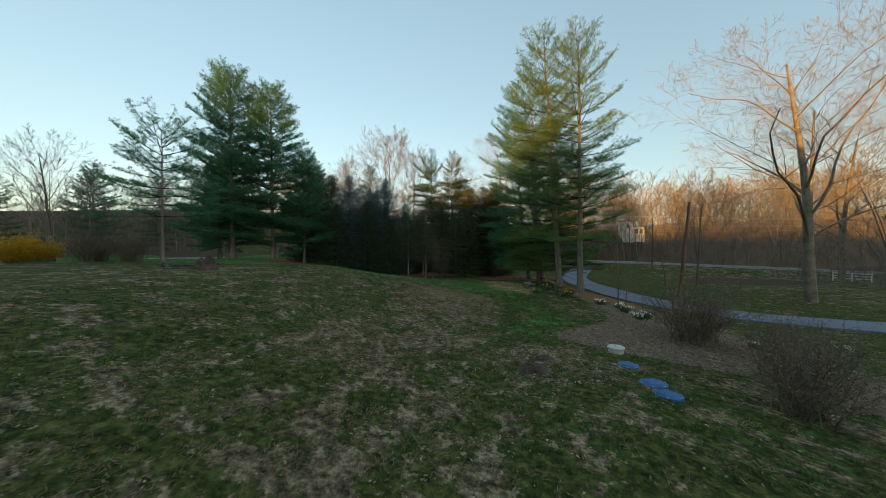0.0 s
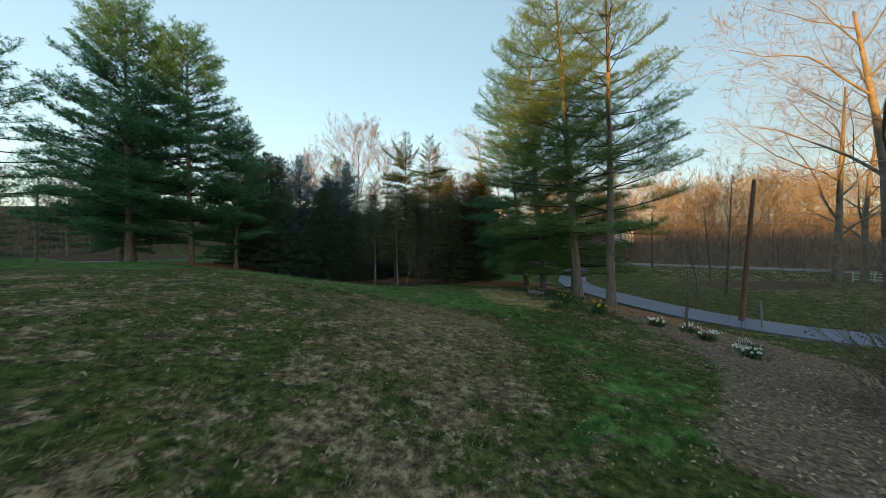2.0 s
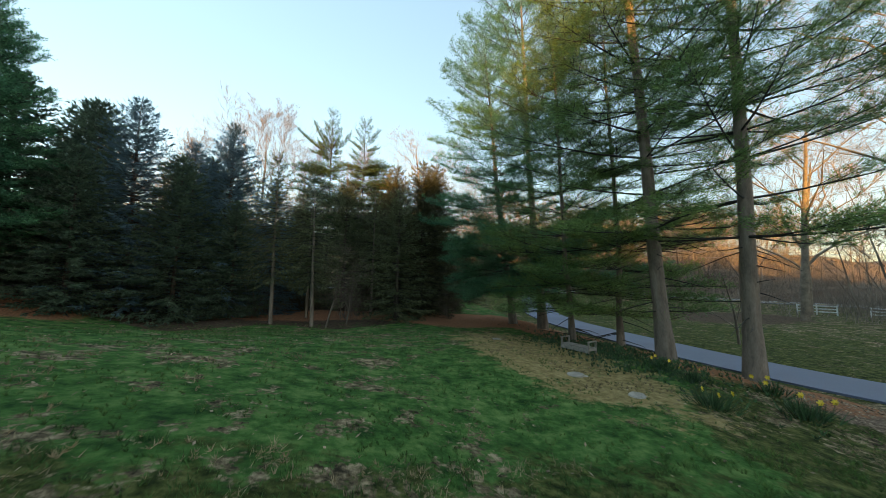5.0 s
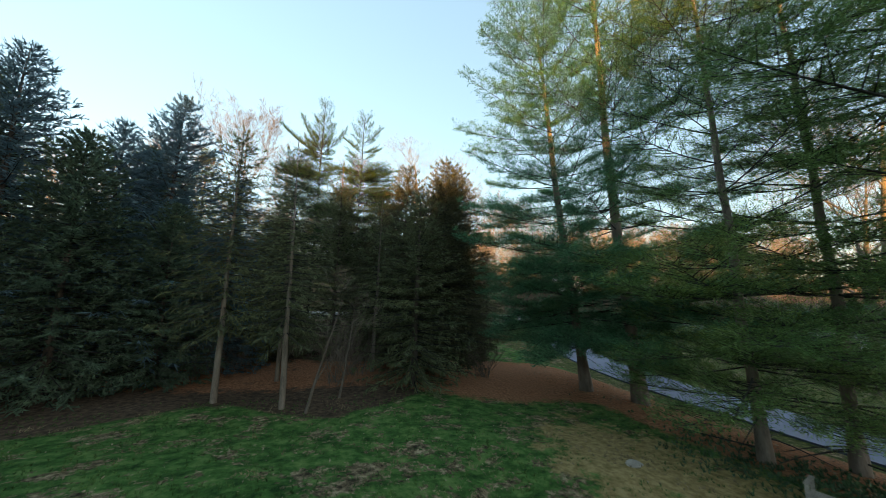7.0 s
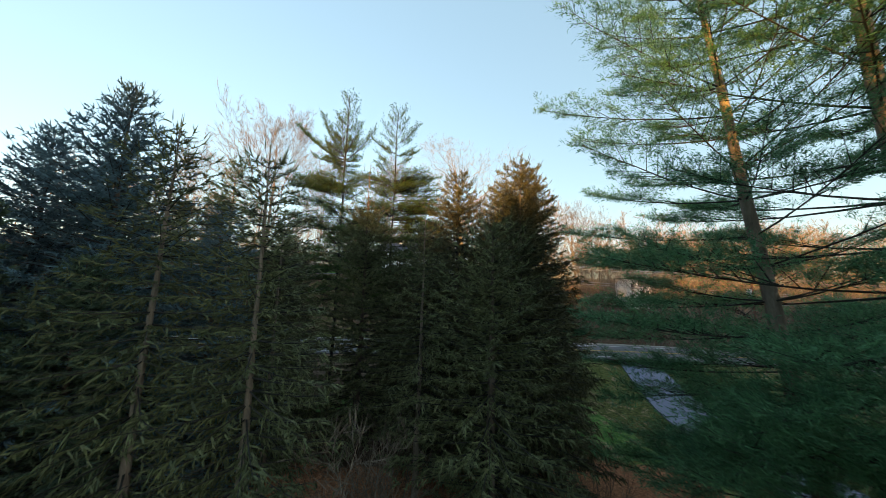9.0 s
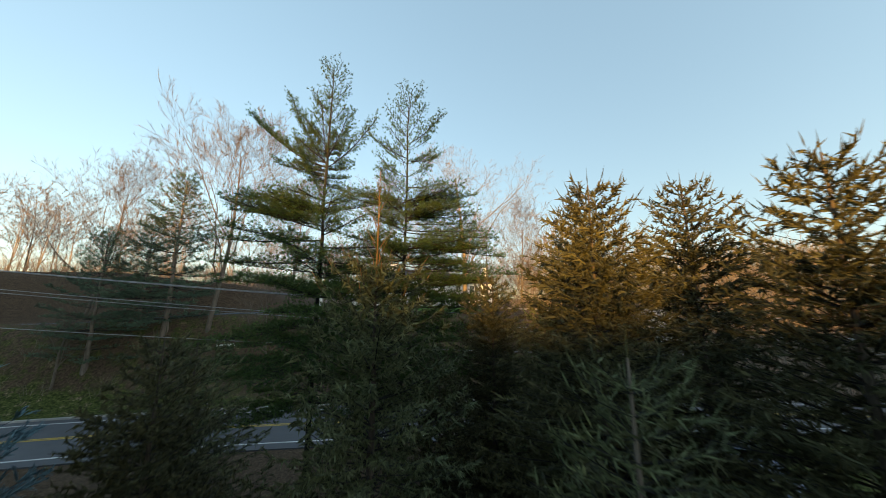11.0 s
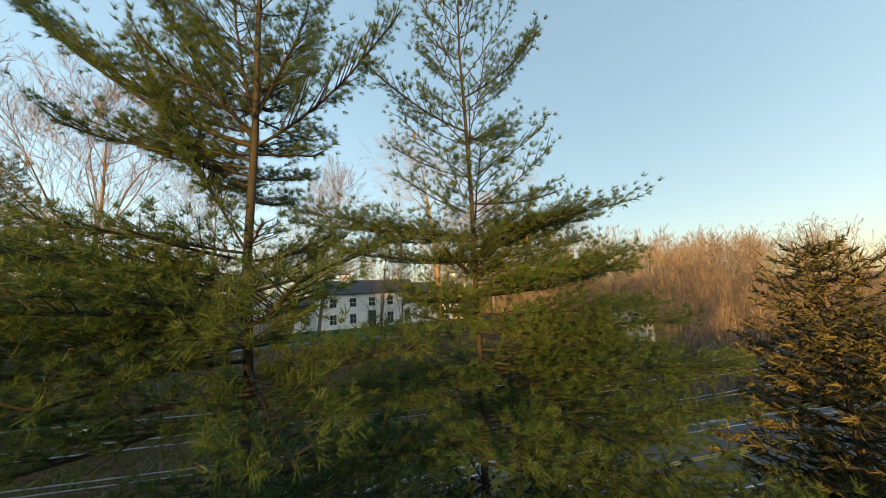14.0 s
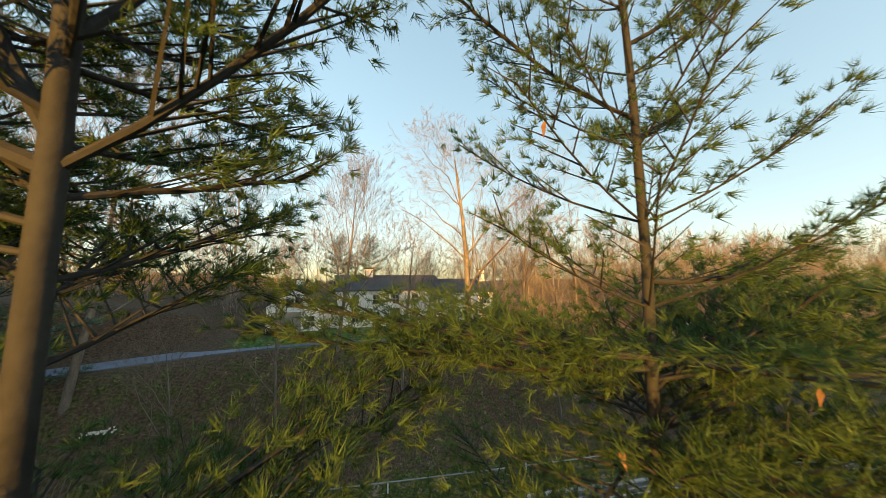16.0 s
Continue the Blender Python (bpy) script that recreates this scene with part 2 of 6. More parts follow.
def frames_of(d):
    d = d / np.maximum(np.linalg.norm(d, axis=1, keepdims=True), 1e-9)
    ref = np.where(np.abs(d[:, 2:3]) < 0.9, [[0.0, 0.0, 1.0]], [[1.0, 0.0, 0.0]])
    u = np.cross(d, ref)
    u /= np.maximum(np.linalg.norm(u, axis=1, keepdims=True), 1e-9)
    return d, u, np.cross(d, u)


def frusta(soup, a, b, ra, rb, sides=3):
    """Tapered sticks from a to b."""
    a, b = np.asarray(a, float).reshape(-1, 3), np.asarray(b, float).reshape(-1, 3)
    ra, rb = np.broadcast_to(ra, len(a)).reshape(-1, 1, 1), np.broadcast_to(rb, len(a)).reshape(-1, 1, 1)
    d, u, w = frames_of(b - a)
    ang = np.arange(sides) * 2 * np.pi / sides
    ring = np.cos(ang)[None, :, None] * u[:, None] + np.sin(ang)[None, :, None] * w[:, None]
    v = np.concatenate([a[:, None] + ring * ra, b[:, None] + ring * rb], 1)
    k = np.arange(sides)
    k2 = (k + 1) % sides
    t = np.concatenate([np.stack([k, k2, k + sides], 1), np.stack([k2, k2 + sides, k + sides], 1)])
    tris = t[None] + (np.arange(len(a)) * 2 * sides)[:, None, None]
    soup.add(v, tris)


def tube(soup, pts, radii, sides=8):
    pts = np.asarray(pts, float)
    d = np.gradient(pts, axis=0)
    d, u, w = frames_of(d)
    for i in range(1, len(u)):        # keep the ring from twisting
        u[i] = u[i - 1] - d[i] * (u[i - 1] @ d[i])
        u[i] /= np.linalg.norm(u[i])
        w[i] = np.cross(d[i], u[i])
    ang = np.arange(sides) * 2 * np.pi / sides
    v = pts[:, None] + (np.cos(ang)[None, :, None] * u[:, None] + np.sin(ang)[None, :, None] * w[:, None]) * np.asarray(radii)[:, None, None]
    k = np.arange(sides)
    k2 = (k + 1) % sides
    q = np.concatenate([np.stack([k, k2, k + sides], 1), np.stack([k2, k2 + sides, k + sides], 1)])
    soup.add(v, q[None] + (np.arange(len(pts) - 1) * sides)[:, None, None])
    n = len(pts) * sides
    soup.add(np.vstack([v[-1], pts[-1:]]), np.stack([k, k2, np.full(sides, sides)], 1))


def needles(soup, p, d, rng, count, length, width, cone, loose=0.0):
    """Bunches of thin blades at p that point round d, loosely set where loose is above 0."""
    p, d = np.repeat(p, count, 0), np.repeat(d, count, 0)
    if loose:
        p = p + rng.normal(size=p.shape) * loose * [1, 1, 0.6]
    d, u, w = frames_of(d)
    ang, tilt = rng.uniform(0, 2 * np.pi, len(p)), rng.uniform(0.15, cone, len(p))
    side = np.cos(ang)[:, None] * u + np.sin(ang)[:, None] * w
    way = d * np.cos(tilt)[:, None] + side * np.sin(tilt)[:, None]
    across = np.cross(way, rng.normal(size=way.shape))
    across /= np.linalg.norm(across, axis=1, keepdims=True)
    ln = length * rng.uniform(0.7, 1.15, len(p))[:, None]
    v = np.stack([p - across * width * 0.5, p + across * width * 0.5, p + way * ln], 1)
    soup.add(v, np.arange(len(p) * 3).reshape(-1, 3))


def twigs_of(soup, p, d, ln, width):
    """Single thin blades, for the finest twigs."""
    d, u, w = frames_of(d)
    ang = np.arange(len(p)) * 2.4
    side = (np.cos(ang)[:, None] * u + np.sin(ang)[:, None] * w) * width
    v = np.stack([p - side, p + side, p + d * ln[:, None]], 1)
    soup.add(v, np.arange(len(p) * 3).reshape(-1, 3))


def spindles(soup, p, d, length, width):
    """Slim three-sided shoots from p along d."""
    dd, u, w = frames_of(d)
    length = np.broadcast_to(length, len(p))[:, None]
    ang = np.arange(3) * 2 * np.pi / 3
    ring = np.cos(ang)[None, :, None] * u[:, None] + np.sin(ang)[None, :, None] * w[:, None]
    mid = (p + dd * length * 0.35)[:, None] + ring * np.broadcast_to(width, len(p))[:, None, None]
    v = np.concatenate([p[:, None], mid, (p + dd * length)[:, None]], 1)
    t = np.array([[0, 2, 1], [0, 3, 2], [0, 1, 3], [1, 2, 4], [2, 3, 4], [3, 1, 4]])
    soup.add(v, t[None] + (np.arange(len(p)) * 5)[:, None, None])


def cones(soup, p, d, length, width):
    """Short three-sided points from p along d."""
    dd, u, w = frames_of(d)
    ang = np.arange(3) * 2 * np.pi / 3
    ring = np.cos(ang)[None, :, None] * u[:, None] + np.sin(ang)[None, :, None] * w[:, None]
    v = np.concatenate([p[:, None] + ring * width[:, None, None], (p + dd * length[:, None])[:, None]], 1)
    soup.add(v, np.array([[0, 1, 3], [1, 2, 3], [2, 0, 3]])[None] + (np.arange(len(p)) * 4)[:, None, None])


def part(name, data, parent, label=""):
    ob = new(name, data)
    ob.parent = parent
    if label:
        ob["label"] = label
    return ob


def lane_gap(w, lane):
    """Distance of points from the free air lane."""
    out = np.full(len(w), 1e9)
    for e, f in zip(lane[:-1], lane[1:]):
        e, f = np.array(e), np.array(f)
        g = np.clip(((w - e) @ (f - e)) / ((f - e) @ (f - e)), 0, 1)[:, None]
        out = np.minimum(out, np.linalg.norm(w - e - g * (f - e), axis=1))
    return out


def thing(name, label, category, group="", m=None, kind=""):
    ob = new(name)
    ob.empty_display_size = 0.2
    if m is not None:
        ob.matrix_world = m
    return tagged(ob, label, category, group, kind)


def bm_mesh(bm, name, mat, smooth=False):
    me = bpy.data.meshes.new(name)
    bm.to_mesh(me)
    bm.free()
    me.materials.append(mat)
    if smooth:
        me.polygons.foreach_set("use_smooth", [True] * len(me.polygons))
    return me


def box_bm(boxes, bevel=0.0):
    """boxes: (x0, y0, z0, x1, y1, z1)"""
    bm = bmesh.new()
    for x0, y0, z0, x1, y1, z1 in boxes:
        r = bmesh.ops.create_cube(bm, size=1)
        bmesh.ops.scale(bm, vec=(x1 - x0, y1 - y0, z1 - z0), verts=r["verts"])
        bmesh.ops.translate(bm, vec=((x0 + x1) / 2, (y0 + y1) / 2, (z0 + z1) / 2), verts=r["verts"])
    if bevel:
        bmesh.ops.bevel(bm, geom=bm.edges[:], offset=bevel, segments=2, affect="EDGES", clamp_overlap=True)
    return bm


def box(name, b, mat, parent, bevel=0.0, label=""):
    return part(name, bm_mesh(box_bm([b], bevel), name, mat), parent, label)


# ---------------------------------------------------------------- the lie of the land
def S(t):
    t = np.clip(t, 0, 1)
    return t * t * (3 - 2 * t)


ROAD = np.array([(-46, -60, 2.0), (-44, -5, 1.8), (-43, 25, 1.5), (-45, 38, 1.5), (-46, 50, 1.6), (-41, 61, 1.4), (-32, 67.5, 1.1), (-20, 69.5, 0.8),
                 (-8, 69.3, 0.7), (10, 67.5, 0.6), (30, 64, 0.5), (50, 59.5, -0.1), (75, 52, -0.8), (120, 40, -1.5), (260, 15, -2)], float)
DRIVEWAY = np.array([(24.5, 61.5, 0.05), (21.5, 56, -0.5), (18.5, 50, -1.0), (17.0, 45, -1.1), (16.3, 40, -1.1), (16.3, 34, -1.1), (16.5, 30, -1.1), (17.3, 26, -1.1),
                     (19.3, 22.6, -1.15), (22.5, 20.4, -1.2), (27, 18.8, -1.25), (36, 16, -1.4), (48, 9, -1.6), (62, -6, -1.8)], float)
UPPER_DRIVE = np.array([(-60, 92, 7.5), (-45, 89, 7.6), (-34, 85, 7.9), (-27, 84.5, 8.4), (-19, 85.6, 8.9), (-11, 87.5, 9.2), (-2, 87.9, 9.3), (8, 87.2, 9.1), (16, 86.5, 8.8)], float)


def spline(p, step=1.0):
    """A smooth line through the points, sampled evenly."""
    out = []
    for i in range(len(p) - 1):
        a, b, c, d = p[max(i - 1, 0)], p[i], p[i + 1], p[min(i + 2, len(p) - 1)]
        k = max(int(np.linalg.norm(c - b) / step), 2)
        t = (np.arange(k) / k)[:, None]
        out.append(0.5 * (2 * b + (c - a) * t + (2 * a - 5 * b + 4 * c - d) * t ** 2 + (3 * b - a - 3 * c + d) * t ** 3))
    return np.vstack(out + [p[-1:]])


ROAD_LINE, DRIVE_LINE, UPPER_LINE = spline(ROAD, 1.5), spline(DRIVEWAY, 0.8), spline(UPPER_DRIVE, 1.5)


def near_line(line, x, y):
    """Distance to the line and its height there."""
    x, y = np.broadcast_arrays(np.asarray(x, float), np.asarray(y, float))
    d = np.full(x.shape, 1e9)
    z = np.zeros(x.shape)
    for i in range(0, len(line) - 1):
        a, b = line[i], line[i + 1]
        e = b[:2] - a[:2]
        t = np.clip(((x - a[0]) * e[0] + (y - a[1]) * e[1]) / (e @ e), 0, 1)
        dd = np.hypot(x - a[0] - t * e[0], y - a[1] - t * e[1])
        near = dd < d
        d = np.where(near, dd, d)
        z = np.where(near, a[2] + t * (b[2] - a[2]), z)
    return d, z


def open_ground(x, y):
    left = 2.2 * S((3 - x) / 15) * (1 - 0.95 * S((y - 20) / 18) * S((x + 22) / 12))
    z = 0.15 + left - 0.6 * S((x - 3) / 8) - 0.65 * S((x - 10) / 6) - 0.45 * S((y - 28) / 10) * S((16 - x) / 10)
    z = z + 0.42 * np.exp(-((x + 1) ** 2 / 30 + (y - 17) ** 2 / 22))
    z = z + 0.9 * S((y - 46) / 18) * S((22 - x) / 14)
    hill = (10.2 - 1.5 * S((x - 24) / 30) + 1.5 * S((-20 - x) / 20)) * S((y - 75 + 3 * S((x - 20) / 60)) / 15)
    far = 5.0 * S((y - 105) / 90) + 3.0 * S((x - 70) / 50)
    # unseen ridge added behind the camera to shade the lawn; spur shades the house
    back = 23.0 * S((-y - 45) / 45) + 15.0 * S((-x - 108) / 10) * S((-y - 90) / 15) * S((145 + y) / 15)
    roll = 1.3 * np.sin(0.06 * x + 0.8) * S((x - 28) / 25) * S((y - 72) / 22) + 0.7 * np.sin(0.17 * x + 0.03 * y) * S((x - 28) / 25) * S((y - 72) / 22)
    z = z + 0.40 * np.exp(-((x - 9.2) / 2.3) ** 2) * S((y - 21) / 4) * S((45 - y) / 5)        # berm under the pines
    return z + hill + far + back + roll + 0.05 * np.sin(x * 0.9 + 1.3 * np.sin(y * 0.4)) * np.cos(y * 0.7) * S((np.abs(y - 20) + 30) / 30)


def ground_z(x, y):
    x, y = np.asarray(x, float), np.asarray(y, float)
    z = open_ground(x, y)
    for line, half, soft in ((ROAD_LINE, 4.9, 7.0), (UPPER_LINE, 2.0, 5.0), (DRIVE_LINE, 1.75, 3.5)):
        d, zr = near_line(line, x, y)
        k = 1 - S((d - half) / soft)
        z = z * (1 - k) + (zr - 0.05 * (d < half + 0.5)) * k
    # level ground round the house
    k = S((22 - np.abs(x - 5)) / 6) * S((y - 86.5) / 4) * S((112 - y) / 8)
    return z * (1 - k) + 10.0 * k


def gz(x, y):
    return float(ground_z(x, y))


def strip(name, line, half, lift, mat, offset=0.0, label="", category="road", parent=None):
    """A ribbon along a line."""
    d = np.gradient(line[:, :2], axis=0)
    d /= np.linalg.norm(d, axis=1, keepdims=True)
    side = np.stack([d[:, 1], -d[:, 0], 0 * d[:, 0]], 1)
    l, r = line + side * (offset - half), line + side * (offset + half)
    up = np.array([0, 0, lift])
    v = np.concatenate([l + up, r + up, l + up - [0, 0, 0.12], r + up - [0, 0, 0.12]])
    n = len(line)
    k = np.arange(n - 1)
    t = [np.stack([k, k + n, k + 1], 1), np.stack([k + n, k + n + 1, k + 1], 1),
         np.stack([k, k + 1, k + 2 * n], 1), np.stack([k + 1, k + 1 + 2 * n, k + 2 * n], 1),
         np.stack([k + n, k + 3 * n, k + n + 1], 1), np.stack([k + n + 1, k + 3 * n, k + 3 * n + 1], 1)]
    me = tri_mesh(name, v, np.concatenate(t))
    me.materials.append(mat)
    if parent:
        return part(name, me, parent, label)
    return tagged(new(name, me), label, category, kind="structure")


# ground sheet: close-set where the camera passes, wide apart far off
def axis(a, b, fine0, fine1, step, grow):
    mid = list(np.arange(fine0, fine1 + 1e-6, step))
    lo, s = [fine0], step
    while lo[-1] > a:
        s *= grow
        lo.append(lo[-1] - s)
    hi, s = [fine1], step
    while hi[-1] < b:
        s *= grow
        hi.append(hi[-1] + s)
    return np.array(lo[:0:-1] + mid + hi[1:])


gx, gy = axis(-2500, 2500, -50, 55, 0.55, 1.22), axis(-2500, 2500, -6, 92, 0.55, 1.22)
GX, GY = np.meshgrid(gx, gy)
GZ = ground_z(GX, GY)
nx, ny = len(gx), len(gy)
k = (np.arange(ny - 1)[:, None] * nx + np.arange(nx - 1)[None]).ravel()
gm = tri_mesh("ground", np.stack([GX.ravel(), GY.ravel(), GZ.ravel()], 1), np.concatenate([np.stack([k, k + 1, k + nx], 1), np.stack([k + 1, k + nx + 1, k + nx], 1)]), True)
fx, fy = GX.ravel(), GY.ravel()


def band(x, y, pts, half):
    """1 on a line through the points, falling to 0 at its sides."""
    d, _ = near_line(np.array([(*p, 0.0) for p in pts], float), x, y)
    return np.clip(1.25 - d / half, 0, 1)


def bed_edge(y):
    """The lawn's border along the leaf bed: x for a given y."""
    return np.interp(y, [-20, 3.0, 8.5, 9.6, 10.3, 11.0, 12.3, 13.7, 15.3, 18.0, 21.0, 24.0, 27.0, 46.0], [14.0, 12.5, 9.6, 7.2, 4.9, 4.3, 5.4, 6.9, 8.2, 9.6, 10.0, 9.2, 8.4, 8.4])


def lawn_masks(x, y):
    """How much dead thatch, lush grass, tan path, leaf litter, needle bed and soil there is at points."""

    def blob(cx, cy, rx, ry):
        return np.clip(1.3 - ((x - cx) / rx) ** 2 - ((y - cy) / ry) ** 2, 0, 1)

    near = S((23 - y) / 6)
    mound = blob(0.2, 17.2, 2.9, 6.0)
    green_band = band(x, y, [(2.8, 27), (3.9, 21), (4.5, 17), (5.6, 14.2), (3.6, 11.2)], 2.1)
    dead = 0.27 + near * (0.15 - 0.07 * S((-2.5 - x) / 2) - 0.10 * S((x - 0.6) / 2) * S((9.5 - y) / 3) + 0.06 * S((-4 - x) / 5) * S((y - 8) / 5)) + 0.34 * mound * near
    dead = dead + 0.20 * blob(3.6, 8.2, 1.5, 1.3) + 0.22 * blob(-2.2, 7.5, 2.2, 2.2) + 0.16 * blob(0.2, 9.3, 1.8, 1.3) + 0.15 * blob(-0.8, 3.6, 1.6, 1.2)
    dead = dead - 0.40 * green_band * (1 - 0.6 * mound) - 0.22 * blob(-3.3, 13.2, 1.4, 1.4) - 0.16 * blob(-2.0, 5.0, 1.6, 1.0) - 0.14 * S((y - 16) / 4) * S((-7 - x) / 4)
    dead = np.clip(dead + 0.16 * blob(0.0, 31.5, 2.2, 2.5) + 0.08 * blob(-5.5, 27, 2.5, 3), 0, 1) * np.where((x > 15.5) & (y < 60), 0.4 + 1.2 * S((x - 27) / 8), 1.0)
    lush = np.clip(S((y - 19 - 0.4 * np.maximum(x, 0)) / 5) * S((14 - x) / 3) * (1 - 0.85 * S((y - 58) / 6) * S((86.5 - y) / 2)) + 0.50 * green_band + 0.35 * S((x - 0.8) / 2) * S((9 - y) / 3) + 0.25 * S((x - 15) / 2) * S((60 - y) / 6), 0, 1)
    tan = np.clip(blob(5.3, 28.8, 3.0, 7.4), 0, 1) * S((x - 1.4) / 2.0) * 0.74
    inside = (x - bed_edge(y)) / 0.9
    litter = np.clip(0.45 + 0.8 * inside, 0, 0.86) * S((15.5 - x) / 1.0) * S((26 - y) / 3) * S((y - 4) / 4) * 0.95
    under = S((y - 36.8 - 0.9 * np.sin(x * 0.8)) / 1.6)                     # beneath the spruces
    shade_bed = under * S((3 - x) / 2) * S((x + 26) / 4) * S((52 - y) / 4) * 0.9
    litter = np.maximum(litter, S((x - 40) / 12) * S((y - 8) / 10) * (0.4 + 0.6 * S((y - 68) / 4)) * np.where(near_line(ROAD_LINE, x, y)[0] > 9, 0.9, 0.0))
    rust = np.clip(blob(10.6, 33, 3.0, 11) + blob(6.5, 41.5, 5.5, 5.2) + blob(-22, 37, 9, 5) + 0.8 * blob(13.2, 26, 2.0, 6) + 0.62 * blob(-4, 43, 12, 4), 0, 1)
    soil = np.clip(shade_bed + S((y - 76) / 3) * S((40 - x) / 6) * S((86 - y) / 3) + S((x - 62) / 10) + S((y - 101) / 4) + S((y - 75) / 4) * (1 - blob(2, 88.3, 15, 4.5)) + 0.85 * S((y - 51) / 4) * S((9 - x) / 4) * S((68 - y) / 2)
                   + S((-55 - x) / 8) * 0.8 + 0.6 * blob(-4, 47.5, 16, 4.0) + S((x - 28) / 12) * S((y - 70) / 6) + 0.7 * blob(38, 44, 12, 6) + S((-12 - y) / 6), 0, 1) * (1 - 0.46 * S((y - 74) / 2) * S((86 - y) / 2) * S((32 - x) / 6))
    return {"dead": dead, "lush": lush, "tan": tan, "litter": litter, "rust": rust, "soil": soil}


for nm, arr in lawn_masks(fx, fy).items():
    at = gm.attributes.new(nm, "FLOAT", "POINT")
    at.data.foreach_set("value", arr.astype(np.float32))
gm.materials.append(ground_material())
tagged(new("ground", gm), "patchy early spring lawn with dead grass and needle beds", "ground", kind="structure")

road = strip("road", ROAD_LINE, 4.6, 0.03, ASPHALT, 0, "grey two lane asphalt road with painted lines", "road")
strip("edge_line", ROAD_LINE, 0.07, 0.042, LINE_WHITE, 3.6, "worn white edge line", parent=road)
strip("edge_line", ROAD_LINE, 0.07, 0.042, LINE_WHITE, -3.6, "worn white edge line", parent=road)
strip("centre_line", ROAD_LINE, 0.06, 0.042, LINE_YELLOW, 0.13, "yellow centre line", parent=road)
strip("centre_line", ROAD_LINE, 0.06, 0.042, LINE_YELLOW, -0.13, "yellow centre line", parent=road)
strip("kerb", ROAD_LINE[(ROAD_LINE[:, 0] > -38) & (ROAD_LINE[:, 1] > 55)], 0.14, 0.15, CONCRETE, -4.75, "pale concrete kerb along the far road edge", "kerb")
strip("driveway", DRIVE_LINE, 1.7, 0.03, DRIVE, 0, "narrow blue-grey asphalt driveway curving past the pines", "driveway")
strip("upper_driveway", UPPER_LINE, 1.7, 0.03, DRIVE, 0, "grey driveway in front of the white house", "driveway")


# ---------------------------------------------------------------- conifers
def bend(rng, base, az, elev, length, curve, n=7, wobble=0.03):
    s = np.linspace(0, 1, n)[:, None]
    h = np.array([math.cos(az), math.sin(az), 0.0])
    p = base + h * (length * math.cos(elev)) * s + np.array([0, 0, 1.0]) * (length * (math.sin(elev) * s + curve * s ** 2))
    return p + np.cumsum(rng.normal(size=p.shape) * wobble * length / n, 0) * s


def along(p, s):
    """Points at fractions s along a polyline with even fractions."""
    f = np.clip(s, 0, 1) * (len(p) - 1)
    i = np.minimum(f.astype(int), len(p) - 2)
    w = (f - i)[:, None]
    return p[i] * (1 - w) + p[i + 1] * w, p[i + 1] - p[i]


def pine_foliage(rng, limbs, sticks, p, length, start, gap, tuft_gap, flat, shoots, side_len=0.42, fans=0.0):
    """Side shoots off a limb, and tufts on them. Fills sticks (a, b, ra, rb) and shoots (p, d)."""
    k = max(int(length * (1 - start) / gap), 2)
    s = np.linspace(start, 0.97, k) + rng.uniform(-0.02, 0.02, k)
    base, way = along(p, s)
    way = way / np.linalg.norm(way, axis=1, keepdims=True)
    side = np.cross(way, [0, 0, 1.0])
    side /= np.maximum(np.linalg.norm(side, axis=1, keepdims=True), 1e-6)
    sign = np.where(np.arange(k) % 2, 1.0, -1.0)[:, None]
    d = way * rng.uniform(0.5, 1.0, (k, 1)) + side * sign * rng.uniform(0.5, 1.0, (k, 1)) + np.array([0, 0, 1.0]) * rng.uniform(-0.1, 0.35, (k, 1)) * flat
    d /= np.linalg.norm(d, axis=1, keepdims=True)
    ln = (0.25 + side_len * length * (1 - s) * (0.35 + s)) * rng.uniform(0.7, 1.25, k)
    tip = base + d * ln[:, None] + np.array([0, 0, 0.12]) * ln[:, None]
    sticks.append((base, tip, 0.006 + 0.006 * ln, 0.003 + 0 * ln))
    for i in range(k):
        m = max(int(ln[i] / tuft_gap), 2)
        f = np.linspace(0.3, 1, m)[:, None]
        q = base[i] + (tip[i] - base[i]) * f
        dd = np.repeat(d[i][None], m, 0) + rng.normal(size=(m, 3)) * 0.5 + [0, 0, 0.25]
        fan = np.cross(d[i], [0, 0, 1.0]) * rng.normal(0, 0.22, (m, 1)) * ln[i] * f * fans
        q2 = q + dd * rng.uniform(0.0, 0.12 + 0.08 * ln[i], (m, 1)) + fan
        shoots.append((q2, dd))
    m = max(int(length * 0.3 / tuft_gap), 2)
    q, dd = along(p, np.linspace(0.7, 1, m))
    shoots.append((q, dd / np.linalg.norm(dd, axis=1, keepdims=True) + rng.normal(size=(m, 3)) * 0.35 + [0, 0, 0.3]))


